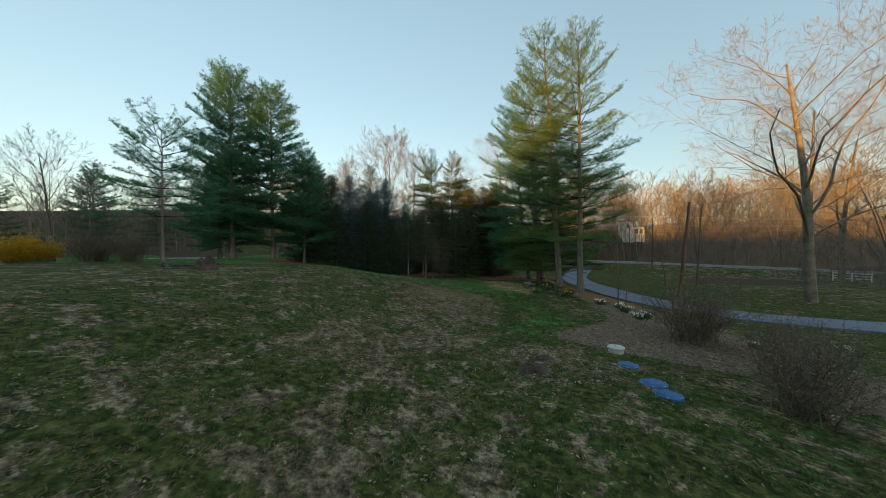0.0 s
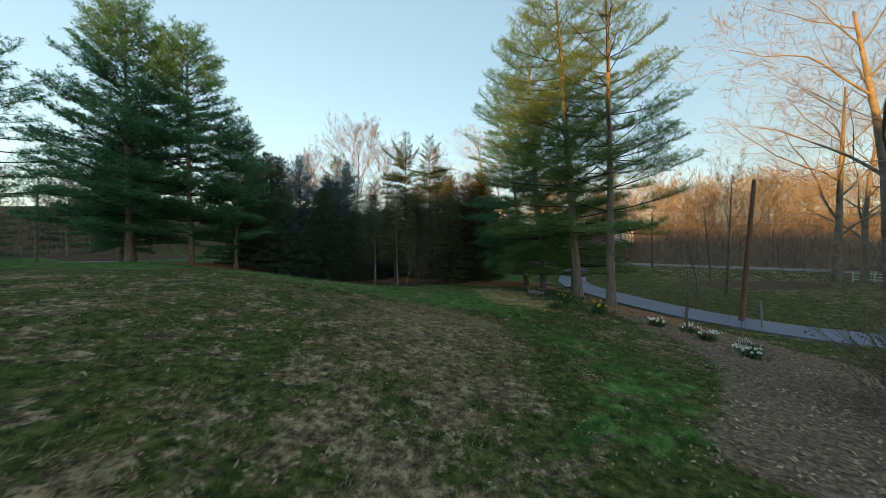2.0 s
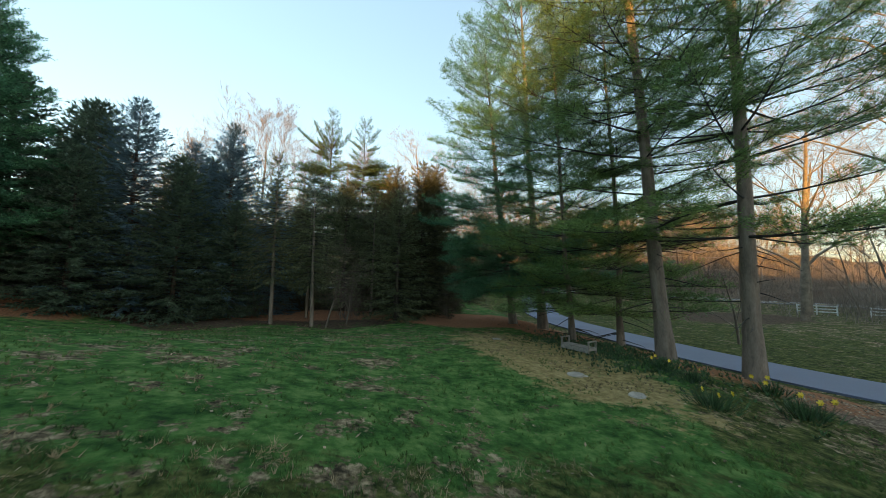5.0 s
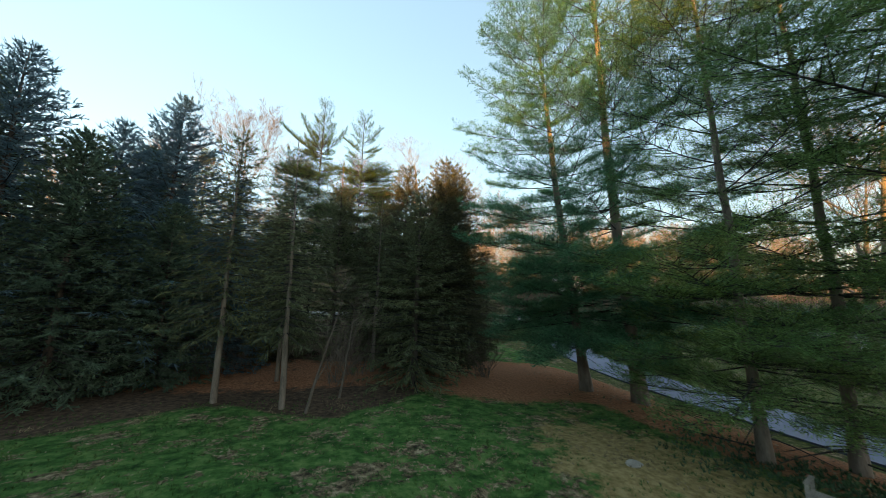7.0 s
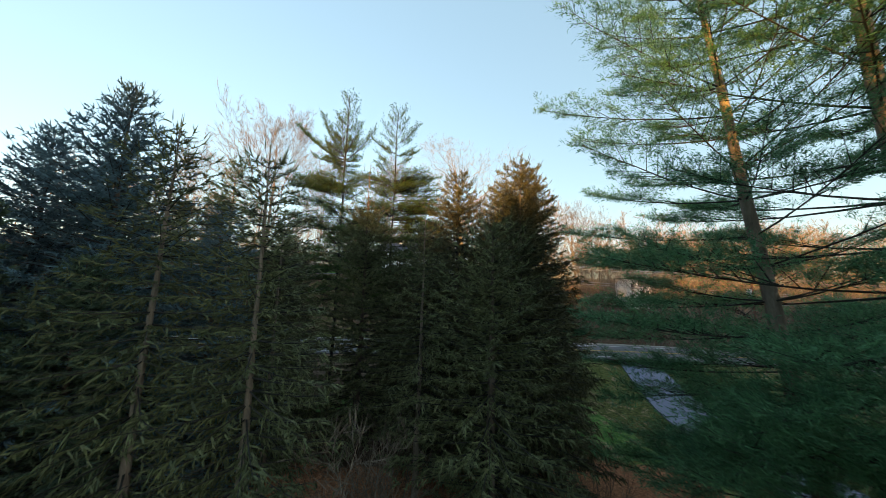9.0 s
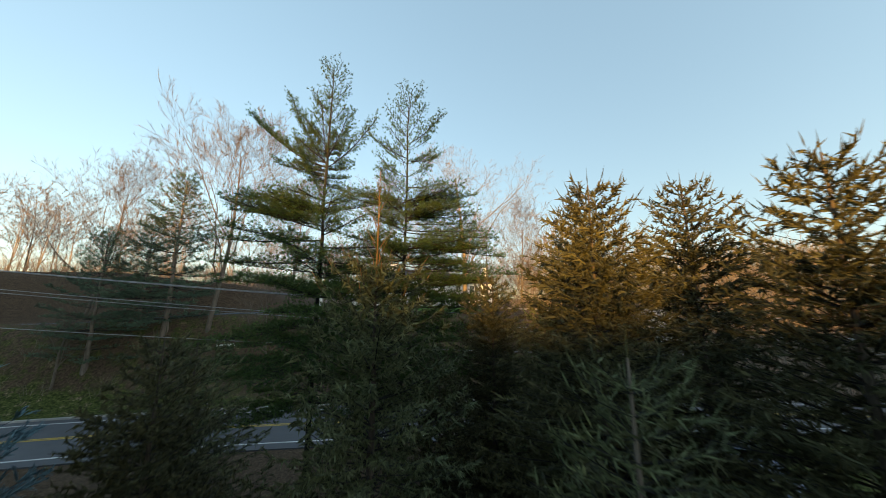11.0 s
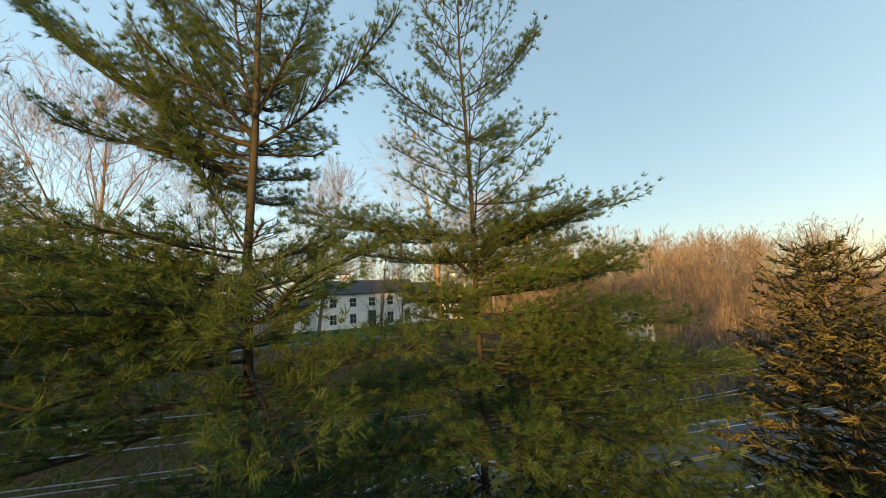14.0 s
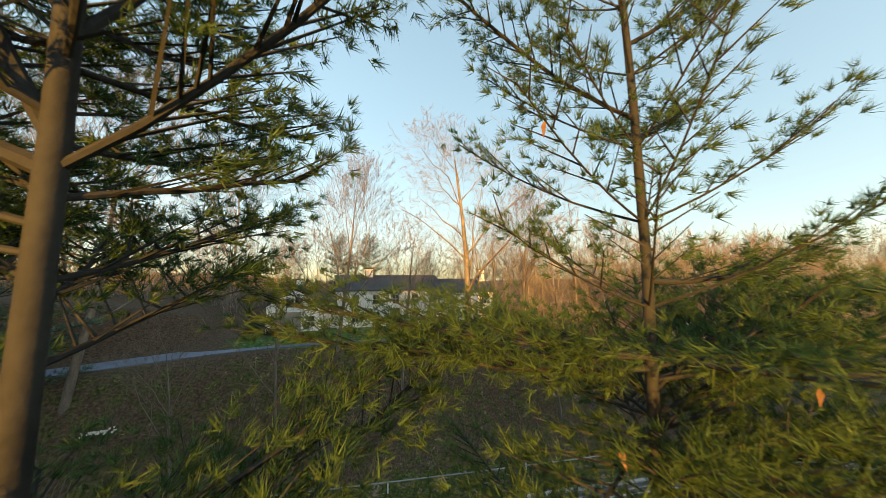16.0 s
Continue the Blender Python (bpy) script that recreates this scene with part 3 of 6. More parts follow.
def white_pine(name, seed, height, clear, spread, radius, label, needle_mat, arms=(), lean=(0, 0), whorl=0.62, per=5, gap=0.30, tuft=0.16,
               count=9, needle=0.15, width=0.012, top=1.0, dead_limbs=10, bark=None, avoid=None, base=(0, 0), shape=0.8, kind_group="white pines", cones=0, upper=1e9, thin_top=0.42, limb=1.0, side=0.42, droop=-6, start=0.2, free=0.5, lift=1.0, fans=1.0, cone=0.95, bare=(), fine_above=-1.0, loose=0.07):
    rng = np.random.default_rng(seed)
    t = thing(name, label, "pine tree", kind_group)
    bark = bark or PINE_BARK
    n = 14
    s = np.linspace(0, 1, n)
    trunk = np.stack([lean[0] * s + np.cumsum(rng.normal(0, 0.03, n)) * np.minimum(s * 4, 1), lean[1] * s + np.cumsum(rng.normal(0, 0.03, n)) * np.minimum(s * 4, 1), height * s], 1)
    rad = radius * (1 - s) ** 0.75 * 0.95 + 0.012
    rad[0] *= 1.35
    ts = Soup()
    tube(ts, np.vstack([trunk[:1] - [0, 0, 0.6], trunk]), np.concatenate([[rad[0] * 1.15], rad]), 10)
    part("trunk", ts.mesh("trunk", bark, True), t)
    limbs, sticks, shoots = Soup(), [], []
    arm_zs = [a[0] for a in arms]
    for z0, end, r0, curve in arms:
        b, _ = along(trunk, np.array([z0 / height]))
        v = np.array(end, float) - b[0]
        f = np.linspace(0, 1, 9)[:, None]
        p = b[0] + v * f - np.array([0, 0, 1.0]) * (np.linalg.norm(v) * curve) * (f - f ** 2) * 2
        p += np.cumsum(rng.normal(size=p.shape) * 0.02, 0) * f
        ln = np.linalg.norm(v)
        tube(limbs, p, np.linspace(r0, 0.012, 9), 7)
        pine_foliage(rng, limbs, sticks, p, ln, 0.1, gap * 0.8, tuft, 1.2, shoots, side, 0.0)
    rng = np.random.default_rng(seed + 500)
    z = clear
    while z < height - 0.25:
        u = (z - clear) / (height - clear)
        if not any(abs(z - a) < 0.04 for a in arm_zs) and not any(b0 < z < b1 for b0, b1 in bare):
            b, _ = along(trunk, np.array([z / height]))
            k = 4 if u >= 0.9 else per if z < upper else 5
            a0 = rng.uniform(0, 6.28)
            for i in range(k):
                if rng.random() < 0.12:
                    continue
                ln = spread * (1 - u) ** shape * (0.85 + 0.15 * S(u / 0.2)) * rng.uniform(0.6, 1.12) * (1 if z < upper else thin_top) + 0.35 * top
                el = radians(droop + 18 * u + 38 * u ** 3 * (lift if z < upper else 1) + (8 if z > upper else 0)) + rng.normal(0, 0.09)
                p = bend(rng, b[0], a0 + i * 6.28 / k + rng.normal(0, 0.25), el, ln, (0.10 + 0.15 * u) * (lift if z < upper else 1))
                if avoid is not None:
                    near = lane_gap(p + base, avoid) < free + 0.35 * (p[:, 2] + base[2] > 14.4)
                    if near.any():
                        cut = int(np.argmax(near))
                        if cut < 3:
                            continue
                        p = p[:cut]
                        ln *= cut / 7
                r0 = max(0.010, min(0.045, 0.009 * ln + 0.007) * limb)
                tube(limbs, p, np.linspace(r0, 0.006, len(p)), 5)
                pine_foliage(rng, limbs, sticks, p, ln, start if z < upper else 0.34, gap if z < upper else gap * 1.1, tuft, 0.8, shoots, side, fans)
        z += whorl * rng.uniform(0.75, 1.25) * (1 - 0.35 * u) * (1 if z < upper else 1.35)
    for i in range(dead_limbs):          # bare dead limbs under the crown
        zz = rng.uniform(0.18, 1.0) * clear
        b, _ = along(trunk, np.array([zz / height]))
        p = bend(rng, b[0], rng.uniform(0, 6.28), rng.normal(-0.05, 0.15), rng.uniform(0.6, 2.2), -0.1, 6, 0.12)
        tube(limbs, p, np.linspace(0.022, 0.006, 6), 4)
    a, b, ra, rb = (np.concatenate(x) for x in zip(*sticks))
    if avoid is not None:
        ok = (lane_gap(a + base, avoid) > 0.6) & (lane_gap(b + base, avoid) > 0.6)
        a, b, ra, rb = a[ok], b[ok], ra[ok], rb[ok]
    frusta(limbs, a, b, ra, rb, 3)
    tagged(part("branchwork", limbs.mesh("branchwork", SHADED_SMOOTH_BARK), t), kind="stuff")
    q, d = (np.concatenate(x) for x in zip(*shoots))
    if avoid is not None:                # the air lane stays free
        far = lane_gap(q + base, avoid) > free + 0.1
        q, d = q[far], d[far]
    crown = Soup()
    low = q[:, 2] < fine_above           # coarser where it is only seen from afar
    needles(crown, q[~low], d[~low], rng, count, needle, width, cone, loose)
    if low.any():
        needles(crown, q[low], d[low], rng, count // 2, needle * 1.15, width * 2.2, cone, loose)
    tagged(part("crown", crown.mesh("crown", needle_mat), t), kind="stuff")
    if cones:
        pick = rng.choice(len(q), cones, replace=False)
        cs = Soup()
        spindles(cs, q[pick], np.array([[0, 0, -1.0]]) + rng.normal(size=(cones, 3)) * 0.2, np.full(cones, 0.14), np.full(cones, 0.022))
        tagged(part("cone_cluster", cs.mesh("cone_cluster", CONE), t), "small brown hanging cones", kind="stuff")
    return t


def spruce(name, seed, height, spread, label, mat, low=0.3, radius=0.16, thin=1.0, shoot_len=0.40, group="spruce row", leader=None, droop=1.0, blades=8, blade=(0.15, 0.036), shape=0.85, side_shoots=0, step=0.12, bark=None, fat=1.0, ring=7):
    rng = np.random.default_rng(seed)
    t = thing(name, label, "spruce tree", group)
    n = 10
    s = np.linspace(0, 1, n)
    trunk = np.stack([np.cumsum(rng.normal(0, 0.015, n)), np.cumsum(rng.normal(0, 0.015, n)), height * s], 1)
    rad = radius * (1 - s) + 0.014
    ts = Soup()
    tube(ts, np.vstack([trunk[:1] - [0, 0, 0.5], trunk]), np.concatenate([[rad[0] * 1.25], rad]), 8)
    part("trunk", ts.mesh("trunk", bark or SPRUCE_BARK, True), t)
    limbs, P, D, LN = Soup(), [], [], []
    lead_p, lead_d, lead_l = [], [], []
    z = low
    while z < height - 0.15:
        u = (z - low) / (height - low)
        b, _ = along(trunk, np.array([z / height]))
        k = int(ring * thin + 0.5) if u < 0.85 else 6
        a0 = rng.uniform(0, 6.28)
        for i in range(k):
            ln = (spread * (1 - u) ** shape * (0.75 + 0.25 * S(u / 0.15)) + 0.12) * rng.uniform(0.72, 1.15)
            el = radians(-14 * droop + 46 * u ** 1.6) + rng.normal(0, 0.08)
            p = bend(rng, b[0], a0 + i * 6.28 / k + rng.normal(0, 0.2), el, ln, 0.14, 6, 0.03)
            tube(limbs, p, np.linspace(max(0.008, 0.010 * ln), 0.004, len(p)), 3)
            m = max(int(ln / step * thin), 4)
            q, w = along(p, np.sort(rng.uniform(0.12, 1, m)))
            w = w / np.linalg.norm(w, axis=1, keepdims=True)
            side = np.cross(w, [0, 0, 1.0]) * np.where(np.arange(m) % 2, 1, -1)[:, None]
            hang = 0.25 + 0.85 * (1 - u) * droop
            dd = w * rng.uniform(0.3, 1.2, (m, 1)) + side * rng.uniform(0.1, 1.3, (m, 1)) + rng.normal(0, 0.22, (m, 3)) - np.array([0, 0, 1.0]) * (hang * rng.uniform(0.1, 1.1, (m, 1))) + np.array([0, 0, 1.0]) * u * 0.5
            sl = shoot_len * rng.uniform(0.5, 1.3, m) * (0.55 + 0.45 * (1 - u))
            P.append(q), D.append(dd), LN.append(sl)
            if u > 0.86:
                lead_p.append(p[-1]), lead_d.append(p[-1] - p[-2] + [0, 0, 0.15]), lead_l.append(0.3)
        z += (0.30 - 0.09 * u) * rng.uniform(0.8, 1.2)
    tagged(part("branchwork", limbs.mesh("branchwork", SHADED_SMOOTH_BARK), t), kind="stuff")
    P, D, LN = np.concatenate(P), np.concatenate(D), np.concatenate(LN)
    D = D / np.linalg.norm(D, axis=1, keepdims=True)
    crown = Soup()
    spindles(crown, P, D, LN, np.minimum(0.010 + 0.04 * LN, 0.022) * fat)
    for i in range(side_shoots):         # stubby hanging branchlets
        d = D + rng.normal(size=D.shape) * 0.6 - np.array([0, 0, 0.35])
        cones(crown, P + D * (LN * rng.uniform(0.1, 0.9, len(LN)))[:, None], d, rng.uniform(0.09, 0.19, len(LN)) * (0.4 + 0.6 * fat), np.full(len(LN), 0.019 * fat))
    k = len(P)
    f = np.repeat(np.arange(blades)[None] / blades, k, 0).ravel()[:, None] + rng.uniform(0, 0.12, (k * blades, 1))
    q = np.repeat(P, blades, 0) + np.repeat(D * LN[:, None], blades, 0) * f
    needles(crown, q, np.repeat(D, blades, 0), rng, 1, blade[0], blade[1], 1.15)
    tagged(part("crown", crown.mesh("crown", mat), t), kind="stuff")
    sh = Soup()
    lead_p.append(trunk[-1] - [0, 0, 0.05]), lead_d.append(np.array([0, 0, 1.0])), lead_l.append(leader or 0.45)
    lp, ld = np.array(lead_p), np.array(lead_d)
    spindles(sh, lp, ld, np.array(lead_l), np.full(len(lp), 0.013))
    if leader:                           # short upright shoots up the bare leader
        k = int(leader * 9)
        q = trunk[-1] + np.column_stack([np.zeros((k, 2)), rng.uniform(0.0, 0.93, k) * leader])
        d = np.column_stack([rng.normal(0, 0.55, (k, 2)), np.full(k, 1.0)])
        ln = (0.10 + 0.60 * (1 - (q[:, 2] - trunk[-1, 2]) / leader) ** 1.5) * rng.uniform(0.6, 1.2, k)
        spindles(sh, q, d, ln, np.full(k, 0.012))
        tube(sh, trunk[-1] + np.array([[0, 0, -0.4], [0.01, 0, leader * 0.35], [0.0, 0.01, leader * 0.7], [0.01, 0, leader]]), np.array([0.024, 0.018, 0.013, 0.007]), 6)
        clothed = Soup()
        needles(clothed, np.repeat(q, 60, 0) + np.repeat(d * ln[:, None], 60, 0) * rng.uniform(0.05, 1, (k * 60, 1)), np.repeat(d, 60, 0), rng, 1, 0.045, 0.011, 1.1)
        tagged(part("shoot_needles", clothed.mesh("shoot_needles", mat), t), kind="stuff")
    tagged(part("leading_shoot", sh.mesh("leading_shoot", SPRUCE_SHOOT if leader else mat), t), "upright tan leading shoots" if leader else "", kind="stuff")
    return t


# ---------------------------------------------------------------- bare trees
def bare_arrays(seed, height, radius, steps=(9, 8, 3, 2, 2), fork=0.35, kids=(7, 6, 5, 4), spread=0.75, twigs=12, twig_r=0.004, rise=0.06, sweep=0.6):
    """A leafless tree: thick sticks, thin sticks and twigs."""
    rng = np.random.default_rng(seed)
    big, fine, tw = [], [], []
    stack = [(np.zeros(3) - [0, 0, 0.5], np.array([rng.normal(0, 0.04), rng.normal(0, 0.04), 1.0]), height * 0.80, radius, 0)]
    while stack:
        p, d, ln, r, lv = stack.pop()
        n = steps[lv]
        pts, q, dd = [p], p, d / np.linalg.norm(d)
        for i in range(n):
            dd = dd + rng.normal(size=3) * (0.035 if lv == 0 else 0.13 if lv == 1 else 0.12) + np.array([0, 0, rise * (0.5 if lv == 0 else 1)])
            dd /= np.linalg.norm(dd)
            q = q + dd * ln / n
            pts.append(q)
        pts = np.array(pts)
        rr = r * (1 - np.linspace(0, 1, n + 1) * (0.82 if lv == 0 else 0.75))
        (big if lv < 2 else fine).append((pts[:-1], pts[1:], rr[:-1], rr[1:]))
        if lv < len(kids):
            m = kids[lv]
            s = np.clip(np.linspace(fork if lv == 0 else 0.22, 1, m) + rng.normal(0, 0.04, m), 0.05, 1)
            b, w = along(pts, s)
            turn = rng.uniform(0, 6.28)
            for i in range(m):
                ww = w[i] / np.linalg.norm(w[i])
                _, u, v = frames_of(ww[None])
                an = turn + i * 2.4 + rng.normal(0, 0.4)
                a = math.cos(an) * u[0] + math.sin(an) * v[0]
                k = ww + a * spread * rng.uniform(0.6, 1.4)
                sub = ln * (0.34 + 0.30 * (1 - s[i])) * rng.uniform(0.7, 1.2)
                if lv == 0:
                    sub = height * (0.20 + sweep * 0.5 * (1 - (s[i] - fork) / (1 - fork))) * rng.uniform(0.75, 1.15)
                stack.append((b[i], k, sub, max(twig_r, r * (1 - 0.78 * s[i]) * 0.40), lv + 1))
        if twigs and lv >= len(kids) - 1:
            m = twigs
            b, w = along(pts, rng.uniform(0.15, 1, m))
            w = w / np.linalg.norm(w, axis=1, keepdims=True)
            tw.append((b, w + rng.normal(size=(m, 3)) * 0.33 + [0, 0, 0.22], np.clip(ln * rng.uniform(0.35, 0.8, m), 0.25, 1.3)))
    cat = lambda L: [np.concatenate(x) for x in zip(*L)]
    return cat(big), cat(fine), (cat(tw) if tw else None)


def bare_tree(name, seed, height, radius, label, bark, group="", twig_w=0.006, **kw):
    t = thing(name, label, "tree", group)
    big, fine, tw = bare_arrays(seed, height, radius, **kw)
    a = Soup()
    frusta(a, *big, 6)
    part("trunk", a.mesh("trunk", bark, True), t)
    c = Soup()
    frusta(c, *fine, 3)
    if tw:
        twigs_of(c, *tw, twig_w)
    tagged(part("crown", c.mesh("crown", bark if bark is PALE_BARK else TWIG), t), kind="stuff")
    return t


def plant(src, spots, group=""):
    """Puts the first at the first spot and copies at the rest: x, y, scale, turn, and where it leans the tilt about x and y."""
    for spot in spots[1:] + spots[:1]:
        x, y, sc, turn, *tilt = spot
        m = pose(x, y, gz(x, y), *tilt) @ pose(0, 0, 0, 0, 0, turn) @ Matrix.Diagonal((sc, sc, sc, 1))
        if spot == spots[0]:
            src.matrix_world = m
        else:
            copy_thing(src, m)

# ---------------------------------------------------------------- trees of the garden
LANE = [(-1.33, 33.77, 7.6), (-2.4, 39.0, 9.3), (-3.22, 43.56, 10.74), (-3.53, 45.61, 11.77), (-3.69, 48.03, 12.81), (-3.66, 49.82, 13.88), (-3.35, 52.1, 15.0)]
# the pair of young pines across from the house
ax, ay = -4.34, 53.70
az = gz(ax, ay)
pine_a = white_pine("white_pine", 11, 20.1 - az, 6.0, 4.1, 0.105, "young eastern white pine with a forked candelabra crown", YOUNG_NEEDLES,
                    arms=[(15.4 - az, (-3.6, 1.8, 18.5 - az), 0.037, 0.16), (15.5 - az, (-1.85, 1.1, 19.3 - az), 0.031, 0.12), (15.4 - az, (2.15, -0.45, 17.75 - az), 0.020, 0.15),
                          (15.9 - az, (0.9, 0.9, 18.9 - az), 0.024, 0.12), (15.0 - az, (-1.6, 1.3, 15.8 - az), 0.014, 0.05), (15.0 - az, (0.6, 1.6, 15.6 - az), 0.014, 0.05), (15.5 - az, (0.3, 1.8, 16.2 - az), 0.014, 0.05), (16.1 - az, (-1.3, 1.1, 16.9 - az), 0.013, 0.06), (16.3 - az, (0.4, 1.3, 17.0 - az), 0.013, 0.06), (15.1 - az, (-2.0, 0.5, 15.7 - az), 0.014, 0.05), (14.7 - az, (0.2, 1.9, 15.2 - az), 0.014, 0.04), (14.9 - az, (-0.7, 1.8, 15.4 - az), 0.014, 0.04), (15.3 - az, (-1.2, 1.7, 16.1 - az), 0.013, 0.04), (15.6 - az, (-0.9, 1.3, 16.4 - az), 0.013, 0.05), (15.7 - az, (-0.5, 0.8, 19.0 - az), 0.024, 0.14), (14.0 - az, (-1.4, 0.3, 17.0 - az), 0.019, 0.08),
                          (13.5 - az, (2.4, 1.5, 14.6 - az), 0.024, 0.05), (12.3 - az, (-3.9, 0.8, 12.2 - az), 0.031, 0.03), (13.0 - az, (-3.6, -0.4, 13.6 - az), 0.024, 0.04), (13.4 - az, (-3.2, 0.9, 14.2 - az), 0.022, 0.05), (13.2 - az, (-1.5, -1.7, 13.5 - az), 0.025, 0.03), (13.1 - az, (0.6, -2.3, 13.5 - az), 0.025, 0.03), (12.7 - az, (-2.4, -2.1, 13.1 - az), 0.025, 0.03), (12.5 - az, (1.7, -2.0, 13.0 - az), 0.025, 0.03), (15.6 - az, (-0.9, -0.7, 16.3 - az), 0.016, 0.05), (15.8 - az, (0.6, -0.8, 16.6 - az), 0.016, 0.05), (16.3 - az, (-0.8, 0.5, 17.3 - az), 0.016, 0.05), (15.3 - az, (0.9, 0.5, 15.7 - az), 0.016, 0.05), (15.2 - az, (-1.1, 0.2, 15.6 - az), 0.016, 0.05), (16.2 - az, (0.9, 0.2, 17.0 - az), 0.016, 0.05), (14.0 - az, (-1.6, -0.6, 14.25 - az), 0.02, 0.03), (13.9 - az, (-0.8, -1.0, 14.1 - az), 0.02, 0.03), (14.05 - az, (0.3, -0.9, 14.15 - az), 0.018, 0.03), (13.8 - az, (1.0, -0.3, 14.2 - az), 0.02, 0.03), (13.7 - az, (-2.2, 0.4, 14.3 - az), 0.02, 0.04), (13.9 - az, (1.4, 0.6, 14.3 - az), 0.02, 0.04), (12.0 - az, (3.2, -0.4, 12.2 - az), 0.031, 0.05), (13.2 - az, (-2.4, -1.2, 13.0 - az), 0.024, 0.03), (12.9 - az, (-1.6, -2.3, 12.7 - az), 0.024, 0.03), (13.3 - az, (-3.1, -0.4, 13.2 - az), 0.022, 0.03), (12.6 - az, (0.6, -2.7, 12.5 - az), 0.024, 0.03), (12.2 - az, (-2.9, -1.9, 12.2 - az), 0.024, 0.03), (11.6 - az, (-0.8, -3.1, 11.7 - az), 0.024, 0.03), (15.9 - az, (-1.0, 1.0, 16.5 - az), 0.013, 0.05), (16.0 - az, (0.3, 1.2, 16.6 - az), 0.013, 0.05), (15.8 - az, (0.8, 1.0, 16.2 - az), 0.013, 0.05), (13.6 - az, (-1.9, -0.8, 13.9 - az), 0.016, 0.03), (13.5 - az, (-2.6, 0.6, 14.1 - az), 0.018, 0.03), (13.3 - az, (-1.0, -1.4, 13.5 - az), 0.016, 0.03), (13.4 - az, (-3.0, -0.6, 13.8 - az), 0.018, 0.03), (13.0 - az, (-2.0, -1.6, 13.2 - az), 0.016, 0.03), (13.5 - az, (-1.4, 0.9, 13.9 - az), 0.016, 0.03), (12.9 - az, (0.3, -2.0, 13.1 - az), 0.016, 0.03), (13.6 - az, (0.9, 0.5, 14.1 - az), 0.013, 0.03), (13.5 - az, (0.2, 1.3, 13.9 - az), 0.013, 0.03), (13.4 - az, (-0.5, 1.2, 13.9 - az), 0.013, 0.03)],
                    whorl=0.56, per=7, gap=0.085, tuft=0.064, count=19, needle=0.098, width=0.0073, loose=0.012, cone=1.15, droop=-10, limb=0.55, lift=0.3, side=0.30, start=0.1, dead_limbs=0, bark=SHADED_SMOOTH_BARK, avoid=LANE, base=(ax, ay, az), kind_group="young white pines", upper=14.5 - az, thin_top=0.42, shape=0.5, free=0.8, bare=((12.9 - az, 15.2 - az), (11.7 - az, 12.5 - az)), fine_above=10.5 - az)
pine_a.matrix_world = pose(ax, ay, az)
bx, by = -0.85, 54.15
bz = gz(bx, by)
